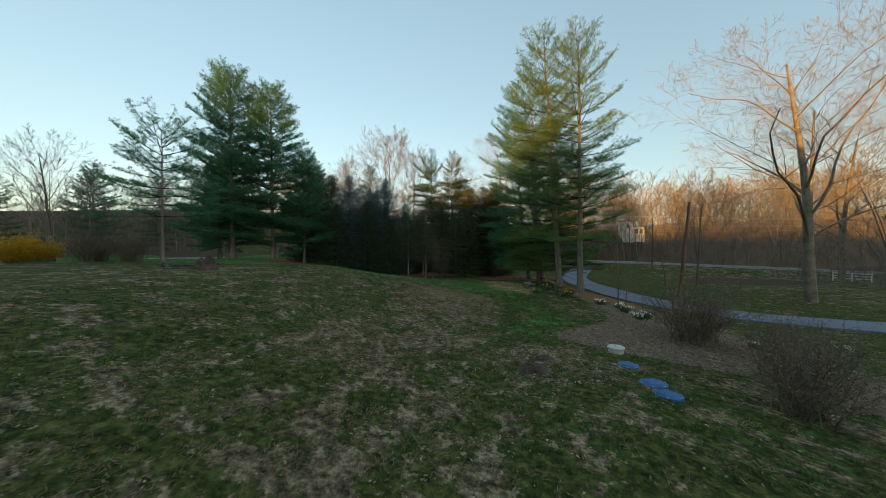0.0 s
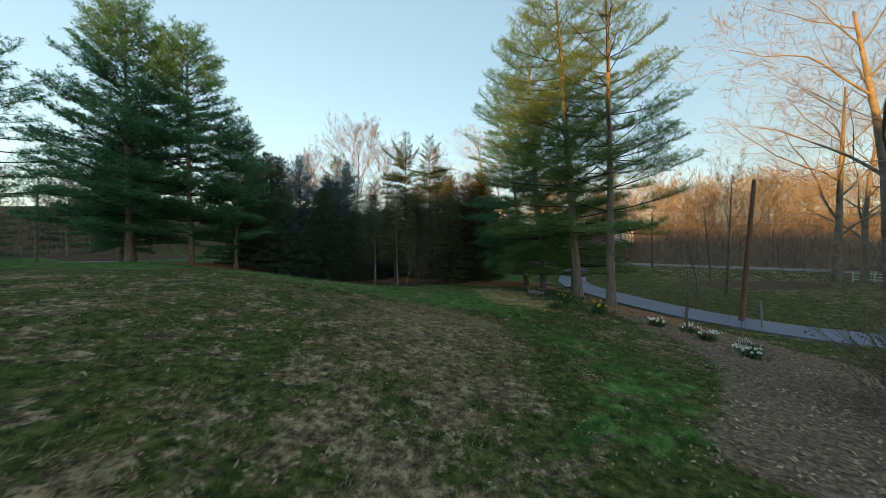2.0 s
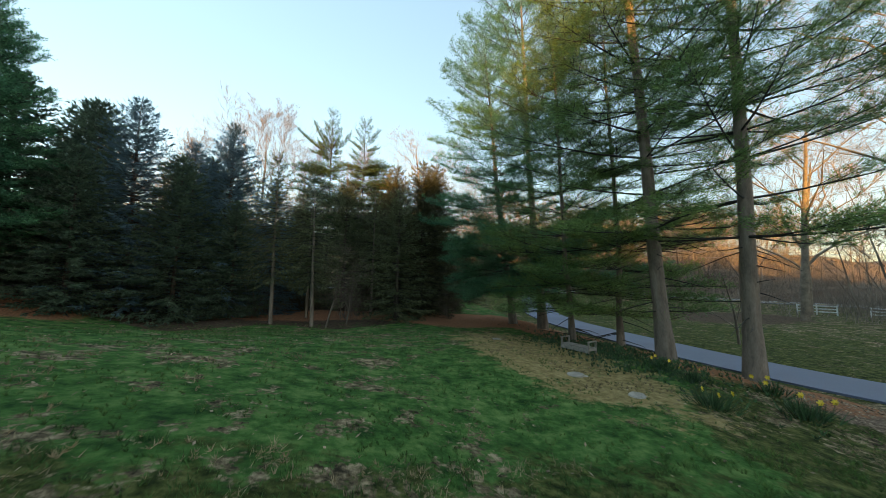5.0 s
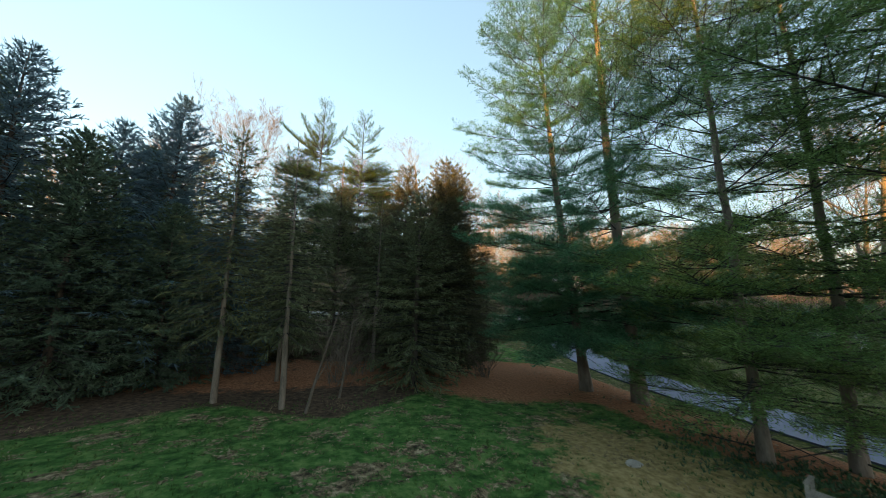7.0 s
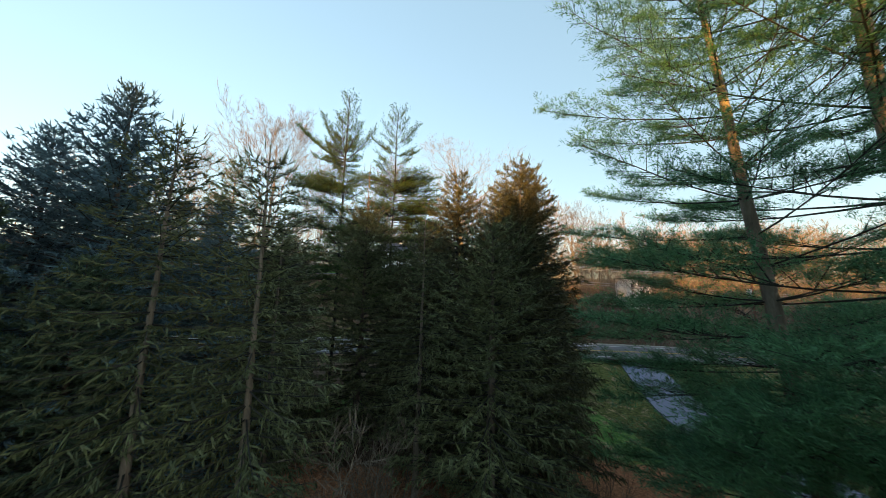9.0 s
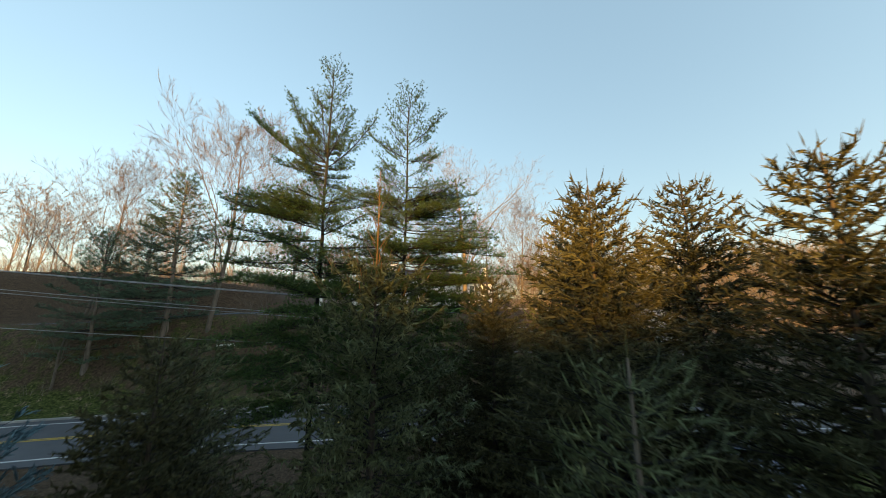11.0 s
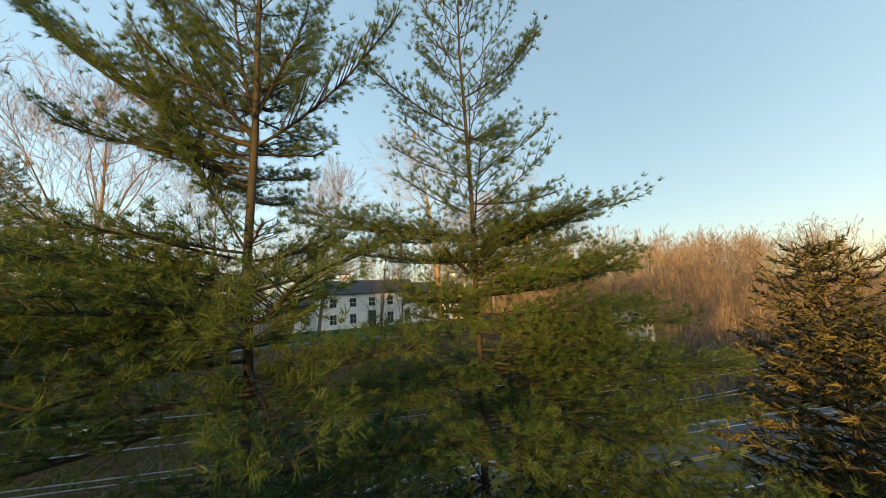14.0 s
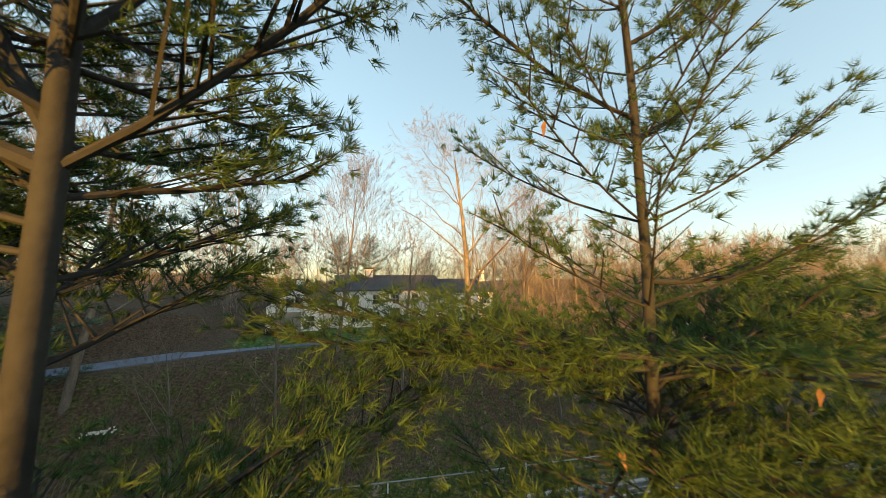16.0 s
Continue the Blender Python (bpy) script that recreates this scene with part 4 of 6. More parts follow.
pine_b = white_pine("white_pine", 23, 19.6 - bz, 6.0, 4.2, 0.095, "young eastern white pine with open layered branches", YOUNG_NEEDLES,
                    arms=[(17.1 - bz, (1.6, -0.6, 18.6 - bz), 0.020, 0.14), (16.4 - bz, (-1.7, 0.3, 17.6 - bz), 0.020, 0.14), (16.3 - bz, (1.7, 0.9, 17.2 - bz), 0.020, 0.12),
                          (15.0 - bz, (1.7, -0.5, 15.2 - bz), 0.024, 0.10), (14.2 - bz, (2.7, 0.5, 14.7 - bz), 0.024, 0.10), (14.3 - bz, (-2.0, 0.2, 14.6 - bz), 0.024, 0.08),
                          (13.0 - bz, (3.4, -1.0, 13.0 - bz), 0.027, 0.04), (12.0 - bz, (2.7, -0.6, 12.0 - bz), 0.022, 0.03), (11.2 - bz, (3.2, 0.2, 11.3 - bz), 0.022, 0.03), (12.4 - bz, (2.2, -1.3, 12.4 - bz), 0.020, 0.03), (12.7 - bz, (3.6, -0.2, 12.4 - bz), 0.022, 0.03), (11.8 - bz, (3.9, 0.8, 11.7 - bz), 0.022, 0.03), (10.8 - bz, (3.6, -1.0, 10.8 - bz), 0.022, 0.03), (10.2 - bz, (4.0, 0.3, 10.1 - bz), 0.022, 0.03), (11.5 - bz, (1.8, -2.4, 11.3 - bz), 0.022, 0.03), (10.6 - bz, (2.4, -2.6, 10.5 - bz), 0.022, 0.03), (9.7 - bz, (3.4, -1.6, 9.6 - bz), 0.022, 0.03), (13.6 - bz, (3.0, -0.9, 13.7 - bz), 0.022, 0.03), (13.5 - bz, (2.2, -1.5, 14.0 - bz), 0.020, 0.04), (13.7 - bz, (1.3, -0.9, 14.0 - bz), 0.018, 0.04), (13.8 - bz, (2.4, 0.6, 14.1 - bz), 0.020, 0.04), (13.6 - bz, (1.2, 1.6, 14.0 - bz), 0.020, 0.04), (13.4 - bz, (0.9, -1.7, 13.7 - bz), 0.020, 0.03), (13.0 - bz, (-1.3, -1.2, 13.3 - bz), 0.020, 0.03), (12.9 - bz, (3.9, -1.2, 12.6 - bz), 0.022, 0.03), (12.3 - bz, (4.4, -0.6, 12.0 - bz), 0.022, 0.03), (12.2 - bz, (3.0, -2.2, 12.0 - bz), 0.022, 0.03), (11.4 - bz, (4.6, -1.6, 11.0 - bz), 0.022, 0.03), (10.9 - bz, (3.0, -3.0, 10.6 - bz), 0.022, 0.03), (10.0 - bz, (2.0, -3.3, 9.8 - bz), 0.022, 0.03), (14.2 - bz, (2.4, -0.4, 14.9 - bz), 0.020, 0.06), (14.2 - bz, (1.8, -1.0, 14.8 - bz), 0.018, 0.06), (14.3 - bz, (1.5, 1.2, 15.0 - bz), 0.018, 0.06), (14.1 - bz, (2.8, 0.8, 15.0 - bz), 0.020, 0.06), (14.3 - bz, (0.9, -0.7, 14.8 - bz), 0.016, 0.06), (14.0 - bz, (0.7, 0.9, 14.7 - bz), 0.016, 0.05), (13.2 - bz, (-1.6, -1.6, 13.4 - bz), 0.016, 0.03), (13.3 - bz, (0.2, -2.0, 13.5 - bz), 0.016, 0.03), (13.4 - bz, (1.6, -2.0, 13.7 - bz), 0.016, 0.03), (13.3 - bz, (3.4, 0.2, 13.6 - bz), 0.018, 0.03), (12.8 - bz, (-0.8, -2.2, 12.9 - bz), 0.016, 0.03), (13.2 - bz, (-1.3, -0.4, 13.4 - bz), 0.013, 0.03), (12.7 - bz, (-1.7, 0.7, 12.9 - bz), 0.014, 0.03), (13.6 - bz, (-0.9, -0.9, 14.1 - bz), 0.013, 0.03), (13.6 - bz, (-0.6, -1.3, 14.2 - bz), 0.013, 0.03), (13.8 - bz, (0.5, -0.9, 14.5 - bz), 0.013, 0.03), (12.8 - bz, (-0.9, 0.5, 13.0 - bz), 0.013, 0.03)],
                    whorl=0.56, per=7, gap=0.085, tuft=0.064, count=19, needle=0.098, width=0.0073, loose=0.012, cone=1.15, droop=-10, limb=0.55, lift=0.3, side=0.30, start=0.1, dead_limbs=0, bark=SHADED_SMOOTH_BARK, avoid=LANE, base=(bx, by, bz), kind_group="young white pines", cones=14, upper=14.6 - bz, thin_top=0.5, shape=0.42, bare=((12.5 - bz, 13.7 - bz),), free=0.8, fine_above=10.5 - bz)
pine_b.matrix_world = pose(bx, by, bz)

# tall pines by the driveway
tall = white_pine("white_pine", 5, 22.4, 4.6, 5.2, 0.25, "tall mature white pine with a bare lower trunk", PINE_NEEDLES, whorl=1.15, per=6, gap=0.17, tuft=0.085, count=11, needle=0.15, width=0.0185, dead_limbs=16, kind_group="pines by the driveway", shape=0.42, droop=-2, lean=(0, 0), start=0.36, side=0.5)
full = white_pine("white_pine", 8, 21.6, 2.4, 6.6, 0.25, "tall white pine with layered limbs down to the ground cover", BLUE_NEEDLES, whorl=1.12, per=6, gap=0.16, tuft=0.075, count=10, needle=0.14, width=0.0205, arms=[(3.0, (-5.0, -1.0, 2.1), 0.03, 0.02), (4.0, (-4.6, 1.6, 3.3), 0.03, 0.02), (2.6, (-3.4, -3.6, 2.2), 0.03, 0.02), (3.6, (-1.6, -4.8, 3.2), 0.03, 0.02), (2.9, (2.4, -4.6, 2.4), 0.03, 0.02), (5.2, (-5.2, -0.2, 5.0), 0.03, 0.02), (4.6, (-3.9, -3.0, 4.4), 0.03, 0.02), (3.3, (3.0, 3.6, 2.8), 0.03, 0.02), (3.4, (-2.0, 4.2, 2.9), 0.03, 0.02), (2.8, (0.8, 4.8, 2.4), 0.03, 0.02), (5.4, (-3.5, 3.4, 5.2), 0.03, 0.02)], limb=0.65, dead_limbs=6, kind_group="pines by the driveway", shape=0.38, droop=-2, lean=(0, 0), start=0.34, side=0.42)
slim = white_pine("white_pine", 14, 15.0, 1.5, 4.2, 0.13, "slim white pine standing in the shade of taller pines", PINE_NEEDLES, whorl=0.95, per=6, gap=0.13, tuft=0.072, count=7, needle=0.13, width=0.0155, arms=[(2.0, (-3.2, -1.5, 1.8), 0.024, 0.02), (2.6, (-3.4, 1.0, 2.5), 0.024, 0.02), (3.2, (-2.5, -2.8, 3.0), 0.024, 0.02), (2.2, (1.5, -3.2, 2.0), 0.024, 0.02), (2.9, (2.8, 1.8, 2.6), 0.024, 0.02), (4.0, (-3.5, -0.4, 4.1), 0.024, 0.02)], limb=0.6, side=0.5, dead_limbs=8, kind_group="pines by the driveway", shape=0.45, droop=-4, lean=(0, 0), start=0.3)
plant(tall, [(9.47, 27.1, 1.0, 0, -2.3, -3.2), (10.5, 25.1, 0.94, 35, -1.0, -0.5)])
plant(full, [(10.1, 35.9, 1.06, 0, -2.0, -2.8), (9.0, 37.7, 0.90, 20, -3.5, -5.0)])
plant(slim, [(8.5, 30.9, 1.0, 0, -1.7, -2.6), (10.4, 30.1, 1.05, 140, -1.2, -1.7)])
far_pine = white_pine("white_pine", 19, 14.0, 1.0, 4.2, 0.2, "distant dark pine beyond the road", SHADE_SPRUCE, whorl=0.95, per=6, gap=0.26, tuft=0.19, count=12, needle=0.24, width=0.042, dead_limbs=0, kind_group="distant pines", shape=0.6, droop=-4)
plant(far_pine, [(-62, 62, 1.1, 10), (-68, 55, 1.2, 100), (-60, 48, 1.0, 200), (-70, 42, 1.05, 60)])
# pines at the lawn's edge and far off, of coarser foliage
edge = white_pine("white_pine", 17, 20.6, 2.8, 5.8, 0.26, "tall dark white pine in a clump at the lawn's edge", BLUE_NEEDLES, whorl=0.85, per=7, gap=0.20, tuft=0.13, count=9, needle=0.20, width=0.058, start=0.24, loose=0.10, side=0.45, dead_limbs=10, kind_group="pines at the lawn edge", shape=0.5, droop=-2)
plant(edge, [(-24.8, 33.2, 1.02, 80), (-21.2, 35.0, 0.97, 50), (-18.2, 36.5, 0.66, 260), (-28.0, 37.0, 0.70, 200), (-31.0, 39.0, 0.62, 10)])
sparse = white_pine("white_pine", 31, 10.6, 3.6, 4.2, 0.12, "thin sparse pine with see-through foliage", BLUE_NEEDLES, whorl=0.8, per=5, gap=0.24, tuft=0.13, count=11, needle=0.19, width=0.034, start=0.35, dead_limbs=8, kind_group="pines at the lawn edge", shape=0.35)
plant(sparse, [(-23.0, 22.8, 1.0, 0)])

# the row of spruces
blue = spruce("blue_spruce", 3, 13.3, 4.5, "dense dark blue-green spruce tapering to a point", DARK_SPRUCE, low=0.2, radius=0.2, blades=7, blade=(0.086, 0.040), shape=0.72, step=0.098, side_shoots=2, fat=1.1, ring=8)
shaded = spruce("blue_spruce", 7, 13.3, 4.6, "dense dark spruce in the back of the row", SHADE_SPRUCE, low=0.2, radius=0.2, blades=7, blade=(0.20, 0.075), shape=0.62, step=0.15, fat=1.8, ring=8)
norway = spruce("norway_spruce", 4, 12.6, 3.3, "norway spruce with drooping brownish green branchlets", SHADED_NORWAY_NEEDLES, low=0.4, droop=1.3, blades=9, blade=(0.068, 0.026), shape=0.60, thin=1.1, side_shoots=2, step=0.085, shoot_len=0.33, fat=1.05, ring=11)
slender_spruce = spruce("norway_spruce", 16, 10.7, 3.0, "young spruce with a long bare tan leading shoot", SPRUCE_NEEDLES, low=0.4, leader=2.4, droop=0.8, blades=9, blade=(0.045, 0.010), shape=0.42, side_shoots=4, step=0.08, shoot_len=0.22, fat=1.15, ring=9)
plant(slender_spruce, [(-2.28, 47.6, 1.0, 0)])
bushy = spruce("norway_spruce", 6, 8.8, 2.8, "bushy olive green spruce branched down to the grass", SPRUCE_NEEDLES, low=0.05, droop=1.2, blades=8, blade=(0.064, 0.026), shape=0.55, side_shoots=2, step=0.088, shoot_len=0.30, fat=1.0, ring=9)
bald = spruce("norway_spruce", 9, 9.9, 2.2, "thin spruce with a bare pale lower trunk", SPRUCE_NEEDLES, low=2.6, radius=0.10, thin=0.95, droop=1.5, blades=9, blade=(0.042, 0.014), shape=0.62, side_shoots=2, shoot_len=0.32, bark=PINE_BARK, fat=0.85, step=0.10)
plant(blue, [(-9.9, 43.5, 1.0, 0), (-12.6, 44.2, 0.88, 160), (-7.4, 44.8, 0.74, 90), (-14.3, 41.2, 0.95, 70)])
plant(shaded, [(-17.8, 43.6, 0.92, 130), (-21.7, 48.5, 1.02, 200), (-12.2, 46.5, 0.85, 300), (-18.6, 39.4, 0.86, 20), (-11.4, 40.2, 0.72, 230), (-8.7, 41.2, 0.55, 40), (-15.0, 38.2, 0.62, 110)])
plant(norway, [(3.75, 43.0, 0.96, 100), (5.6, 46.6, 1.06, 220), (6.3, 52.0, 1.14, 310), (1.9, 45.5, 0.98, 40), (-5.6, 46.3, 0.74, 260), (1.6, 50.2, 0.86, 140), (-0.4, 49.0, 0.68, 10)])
plant(bushy, [(1.5, 39.9, 1.02, 0), (-6.7, 50.3, 1.0, 120), (4.1, 51.2, 1.10, 200), (7.2, 50.8, 1.06, 310), (2.2, 52.6, 0.95, 20), (11.8, 54.4, 0.95, 77)])
plant(bald, [(-3.48, 37.9, 0.98, 0, -4.0, -2.0), (-5.9, 38.95, 1.05, 120, -3.0, -0.5), (0.0, 42.8, 0.95, 300), (-4.3, 41.6, 0.9, 200)])

# ---------------------------------------------------------------- bare trees
big_bare = bare_tree("bare_tree", 41, 27, 0.44, "large leafless tree with pale bark and wide crown", PALE_BARK, "large bare trees", kids=(11, 8, 5, 4), fork=0.28, spread=0.95, sweep=0.75, rise=0.035, twigs=6, twig_r=0.009, twig_w=0.007)
plant(big_bare, [(30.2, 27.1, 0.98, 0), (43.5, 41.0, 1.0, 120), (52.0, 45.0, 0.9, 220), (11.6, 84.8, 0.95, 60)])
vase = bare_tree("bare_tree", 47, 22, 0.24, "leafless tree with a fan of upright fine branches", BARE_BARK, "bare trees on the slope", kids=(12, 8, 6, 3), fork=0.16, spread=0.62, rise=0.085, sweep=0.95, twigs=7, twig_r=0.011, twig_w=0.008)
plant(vase, [(-18.9, 81.0, 1.24, 200), (-2.0, 84.5, 0.84, 90), (-14.5, 98.0, 1.05, 200), (26.0, 96.0, 0.95, 30), (-32.0, 60.0 + 24, 0.9, 150), (33.0, 84.0, 0.8, 310)])
slender = bare_tree("bare_tree", 53, 17, 0.20, "slender leafless tree with thin pale trunk", BARE_BARK, "bare trees on the slope", kids=(9, 6, 5), fork=0.42, spread=0.7, sweep=0.5)
plant(slender, [(4.4, 84.6, 0.8, 0), (14.8, 85.2, 0.95, 60), (13.0, 84.0, 0.9, 160), (-6.3, 80.0, 0.8, 250), (3.2, 81.0, 0.75, 40), (6.0, 82.5, 0.7, 300), (24.0, 80.5, 0.8, 100), (30.5, 78.0, 0.85, 10), (-12.0, 78.5, 0.7, 220),
                (38.0, 72.5, 1.0, 80), (18.5, 79.0, 0.75, 130), (27.0, 36.0, 0.8, 20), (35.0, 47.0, 0.75, 170), (-34.0, 24.0, 0.7, 250), (-38.0, 38.0, 0.75, 330)])
low_bare = bare_tree("bare_tree", 59, 11, 0.17, "low spreading leafless tree with dark branches", BARE_BARK, "low bare trees", kids=(8, 6, 5), fork=0.2, spread=1.0, rise=0.03, sweep=0.9)
plant(low_bare, [(-40.0, 52.0, 1.0, 0), (-50.0, 58.0, 1.1, 100), (-36.0, 46.0, 0.8, 200), (-29.0, 77.5, 0.75, 260), (22.0, 33.0, 0.55, 50)])


def woods(name, label, spots, seeds, size, kind_cat="woods"):
    """Many lean leafless trees, joined."""
    rng = np.random.default_rng(seeds[0])
    forms = []
    for sd in seeds:
        big, fine, tw = bare_arrays(sd, 18, 0.135, fork=0.22, kids=(9, 4), spread=0.9, twigs=17, twig_r=0.010, rise=0.07, steps=(6, 4, 2))
        q = Soup()
        frusta(q, *big, 3)
        frusta(q, *fine, 3)
        twigs_of(q, *tw, 0.020)
        forms.append(q.arrays())
    out = Soup()
    for x, y in spots:
        v, t = forms[rng.integers(len(forms))]
        a, sc = rng.uniform(0, 6.28), rng.uniform(*size)
        c, s = math.cos(a) * sc, math.sin(a) * sc
        w = np.stack([v[:, 0] * c - v[:, 1] * s + x, v[:, 0] * s + v[:, 1] * c + y, v[:, 2] * sc + gz(x, y)], 1)
        out.add(w, t)
    return tagged(new(name, out.mesh(name, WOODS_BARK)), label, kind_cat, kind="stuff")


def scatter(rng, n, x0, x1, y0, y1, clear=7.0):
    x, y = rng.uniform(x0, x1, n), rng.uniform(y0, y1, n)
    ok = (near_line(ROAD_LINE, x, y)[0] > clear) & (near_line(UPPER_LINE, x, y)[0] > 5) & (near_line(DRIVE_LINE, x, y)[0] > 6) & ~((x > -14) & (x < 26) & (y > 84) & (y < 106))
    return np.stack([x[ok], y[ok]], 1)


wr = np.random.default_rng(77)
woods("woods", "leafless brown woods on the hillside behind the house", scatter(wr, 170, -70, 60, 103, 140), (101, 102, 103), (0.6, 1.0))
woods("woods", "leafless brown woods across the road", scatter(wr, 330, 32, 135, 68, 120), (104, 105, 106), (0.45, 1.1))
woods("woods", "leafless woods beyond the fence", scatter(wr, 130, 48, 130, 0, 55, 8), (107, 108), (0.7, 1.1))
woods("woods", "leafless woods beyond the bend in the road", scatter(wr, 90, -120, -52, 10, 100, 8), (109, 110), (0.5, 0.95))


def undergrowth(name, label, rng, spots, h, mat=WOODS_BARK, lean=0.35, per=7, r=0.008):
    """Thickets of thin stems."""
    q = Soup()
    spots = np.repeat(spots, per, 0) + rng.normal(0, 0.5, (len(spots) * per, 2))
    z = ground_z(spots[:, 0], spots[:, 1])
    a = np.stack([spots[:, 0], spots[:, 1], z - 0.1], 1)
    d = np.stack([rng.normal(0, lean, len(a)), rng.normal(0, lean, len(a)), np.ones(len(a))], 1)
    ln = rng.uniform(0.5, 1.1, len(a)) * h
    b = a + d * (ln * 0.55)[:, None]
    frusta(q, a, b, r, r * 0.7)
    for i in range(3):
        d2 = d + rng.normal(0, 0.4, d.shape)
        twigs_of(q, a + (b - a) * rng.uniform(0.4, 1, (len(a), 1)), d2 + [0, 0, 0.2], ln * rng.uniform(0.3, 0.7, len(a)), r * 0.5) if r > 0.015 else frusta(q, a + (b - a) * rng.uniform(0.4, 1, (len(a), 1)), b + d2 * (ln * rng.uniform(0.25, 0.5, len(a)))[:, None], r * 0.6, r * 0.25)
    return tagged(new(name, q.mesh(name, mat)), label, "undergrowth", kind="stuff")


undergrowth("undergrowth", "brown leafless thicket across the road", wr, scatter(wr, 950, 32, 125, 66, 105, 6.5), 4.4, r=0.02)
undergrowth("undergrowth", "brown leafless thicket beyond the fence", wr, scatter(wr, 420, 46, 110, 10, 52, 6), 4.6, r=0.02)
undergrowth("undergrowth", "brown brush on the slope below the house", wr, scatter(wr, 130, -36, 38, 76, 84, 6.5), 1.6, r=0.009)
undergrowth("undergrowth", "brown brush behind the house", wr, scatter(wr, 260, -60, 50, 103, 130), 5.5, r=0.025)
undergrowth("undergrowth", "brown brush along the crest of the hill", wr, scatter(wr, 620, -90, 150, 104, 150), 7.5, r=0.03)
undergrowth("undergrowth", "leafless brush beyond the bend in the road", wr, scatter(wr, 240, -110, -52, 15, 110, 7), 3.2, r=0.022)
undergrowth("undergrowth", "thin brush under the spruces", wr, np.stack([wr.uniform(-24, 5, 60), wr.uniform(43, 52, 60)], 1), 1.8, r=0.007)


def bush(name, seed, h, w, label, category, leaf=None, stems=60, twig=TWIG, leaves=0, leaf_size=0.05, group=""):
    """A many-stemmed shrub."""
    rng = np.random.default_rng(seed)
    t = thing(name, label, category, group)
    q = Soup()
    tips = []
    for i in range(stems):
        az = rng.uniform(0, 6.28)
        p = bend(rng, np.array([rng.normal(0, 0.15 * w), rng.normal(0, 0.15 * w), -0.1]), az, radians(rng.uniform(45, 85)), h * rng.uniform(0.6, 1.1), -0.12, 6, 0.10)
        tube(q, p, np.linspace(0.013, 0.004, 6), 3)
        b, d = along(p, rng.uniform(0.3, 1, 7))
        e = b + (d / np.linalg.norm(d, axis=1, keepdims=True) + rng.normal(0, 0.6, b.shape)) * rng.uniform(0.15, 0.45, (7, 1)) * h * 0.5
        frusta(q, b, e, 0.006, 0.002)
        tips += [b, e, (b + e) / 2]
    tagged(part("branchwork", q.mesh("branchwork", twig), t), kind="stuff")
    if leaf:
        tp = np.concatenate(tips)
        pick = tp[rng.integers(len(tp), size=leaves)] + rng.normal(0, 0.07, (leaves, 3))
        c = Soup()
        needles(c, pick, rng.normal(size=pick.shape), rng, 2, leaf_size, leaf_size * 0.6, 1.2)
        tagged(part("foliage", c.mesh("foliage", leaf), t), kind="stuff")
    return t


fors = bush("forsythia", 61, 2.4, 2.6, "forsythia shrub in full yellow bloom", "shrub", FORSYTHIA, 80, TWIG, 5200, 0.11, "forsythia hedge")
plant(fors, [(-33.2, 21.2, 1.0, 0), (-35.4, 19.8, 1.05, 90), (-31.8, 21.4, 0.8, 200)])
dark_bush = bush("leafless_shrub", 62, 2.6, 2.4, "rounded dense leafless shrub", "shrub", None, 170, TWIG, group="shrubs at the road")
plant(dark_bush, [(-28.8, 22.6, 1.1, 0), (-26.6, 23.6, 1.0, 120), (-31.0, 24.5, 1.1, 40)])
twiggy = bush("leafless_shrub", 63, 2.3, 1.6, "twiggy leafless shrub in the leaf bed", "shrub", STRAW, 90, TWIG, 1500, 0.06, "shrubs in the leaf bed")
plant(twiggy, [(10.6, 12.4, 1.3, 0), (11.8, 13.4, 0.9, 90), (8.9, 6.2, 0.95, 200), (10.8, 8.0, 0.9, 20), (12.6, 10.5, 0.9, 250)])
scrub = bush("leafless_shrub", 64, 3.2, 1.6, "tall thin leafless shrub beside the spruces", "shrub", None, 36, TWIG, group="shrubs by the spruces")
plant(scrub, [(-1.7, 40.6, 1.0, 0), (-0.9, 42.2, 1.1, 80), (5.4, 41.0, 0.8, 150), (-7.9, 42.2, 0.8, 230), (6.3, 44.5, 0.9, 300)])
sapling = bare_tree("sapling", 65, 4.2, 0.05, "small crooked leafless sapling among the daffodils", BARE_BARK, "saplings", kids=(5, 4, 3), fork=0.35, spread=0.9, twigs=3, rise=0.05)
plant(sapling, [(11.3, 20.4, 1.0, 0), (11.7, 18.3, 0.55, 140), (12.8, 22.5, 0.7, 60), (-2.68, 37.35, 1.35, 30, -2.0, 14.0), (-1.6, 38.6, 1.1, 200, 0.0, 6.0)])


# ---------------------------------------------------------------- lawn litter
lr = np.random.default_rng(5)


def on_lawn(n, x0, x1, y0, y1):
    x, y = lr.uniform(x0, x1, n), lr.uniform(y0, y1, n)
    ok = near_line(DRIVE_LINE, x, y)[0] > 2.0
    return np.stack([x[ok], y[ok], ground_z(x[ok], y[ok])], 1)


def noise_at(p, k, off=0.0):
    return np.array([noise.noise((a * k + off, b * k, off)) for a, b, _ in p])


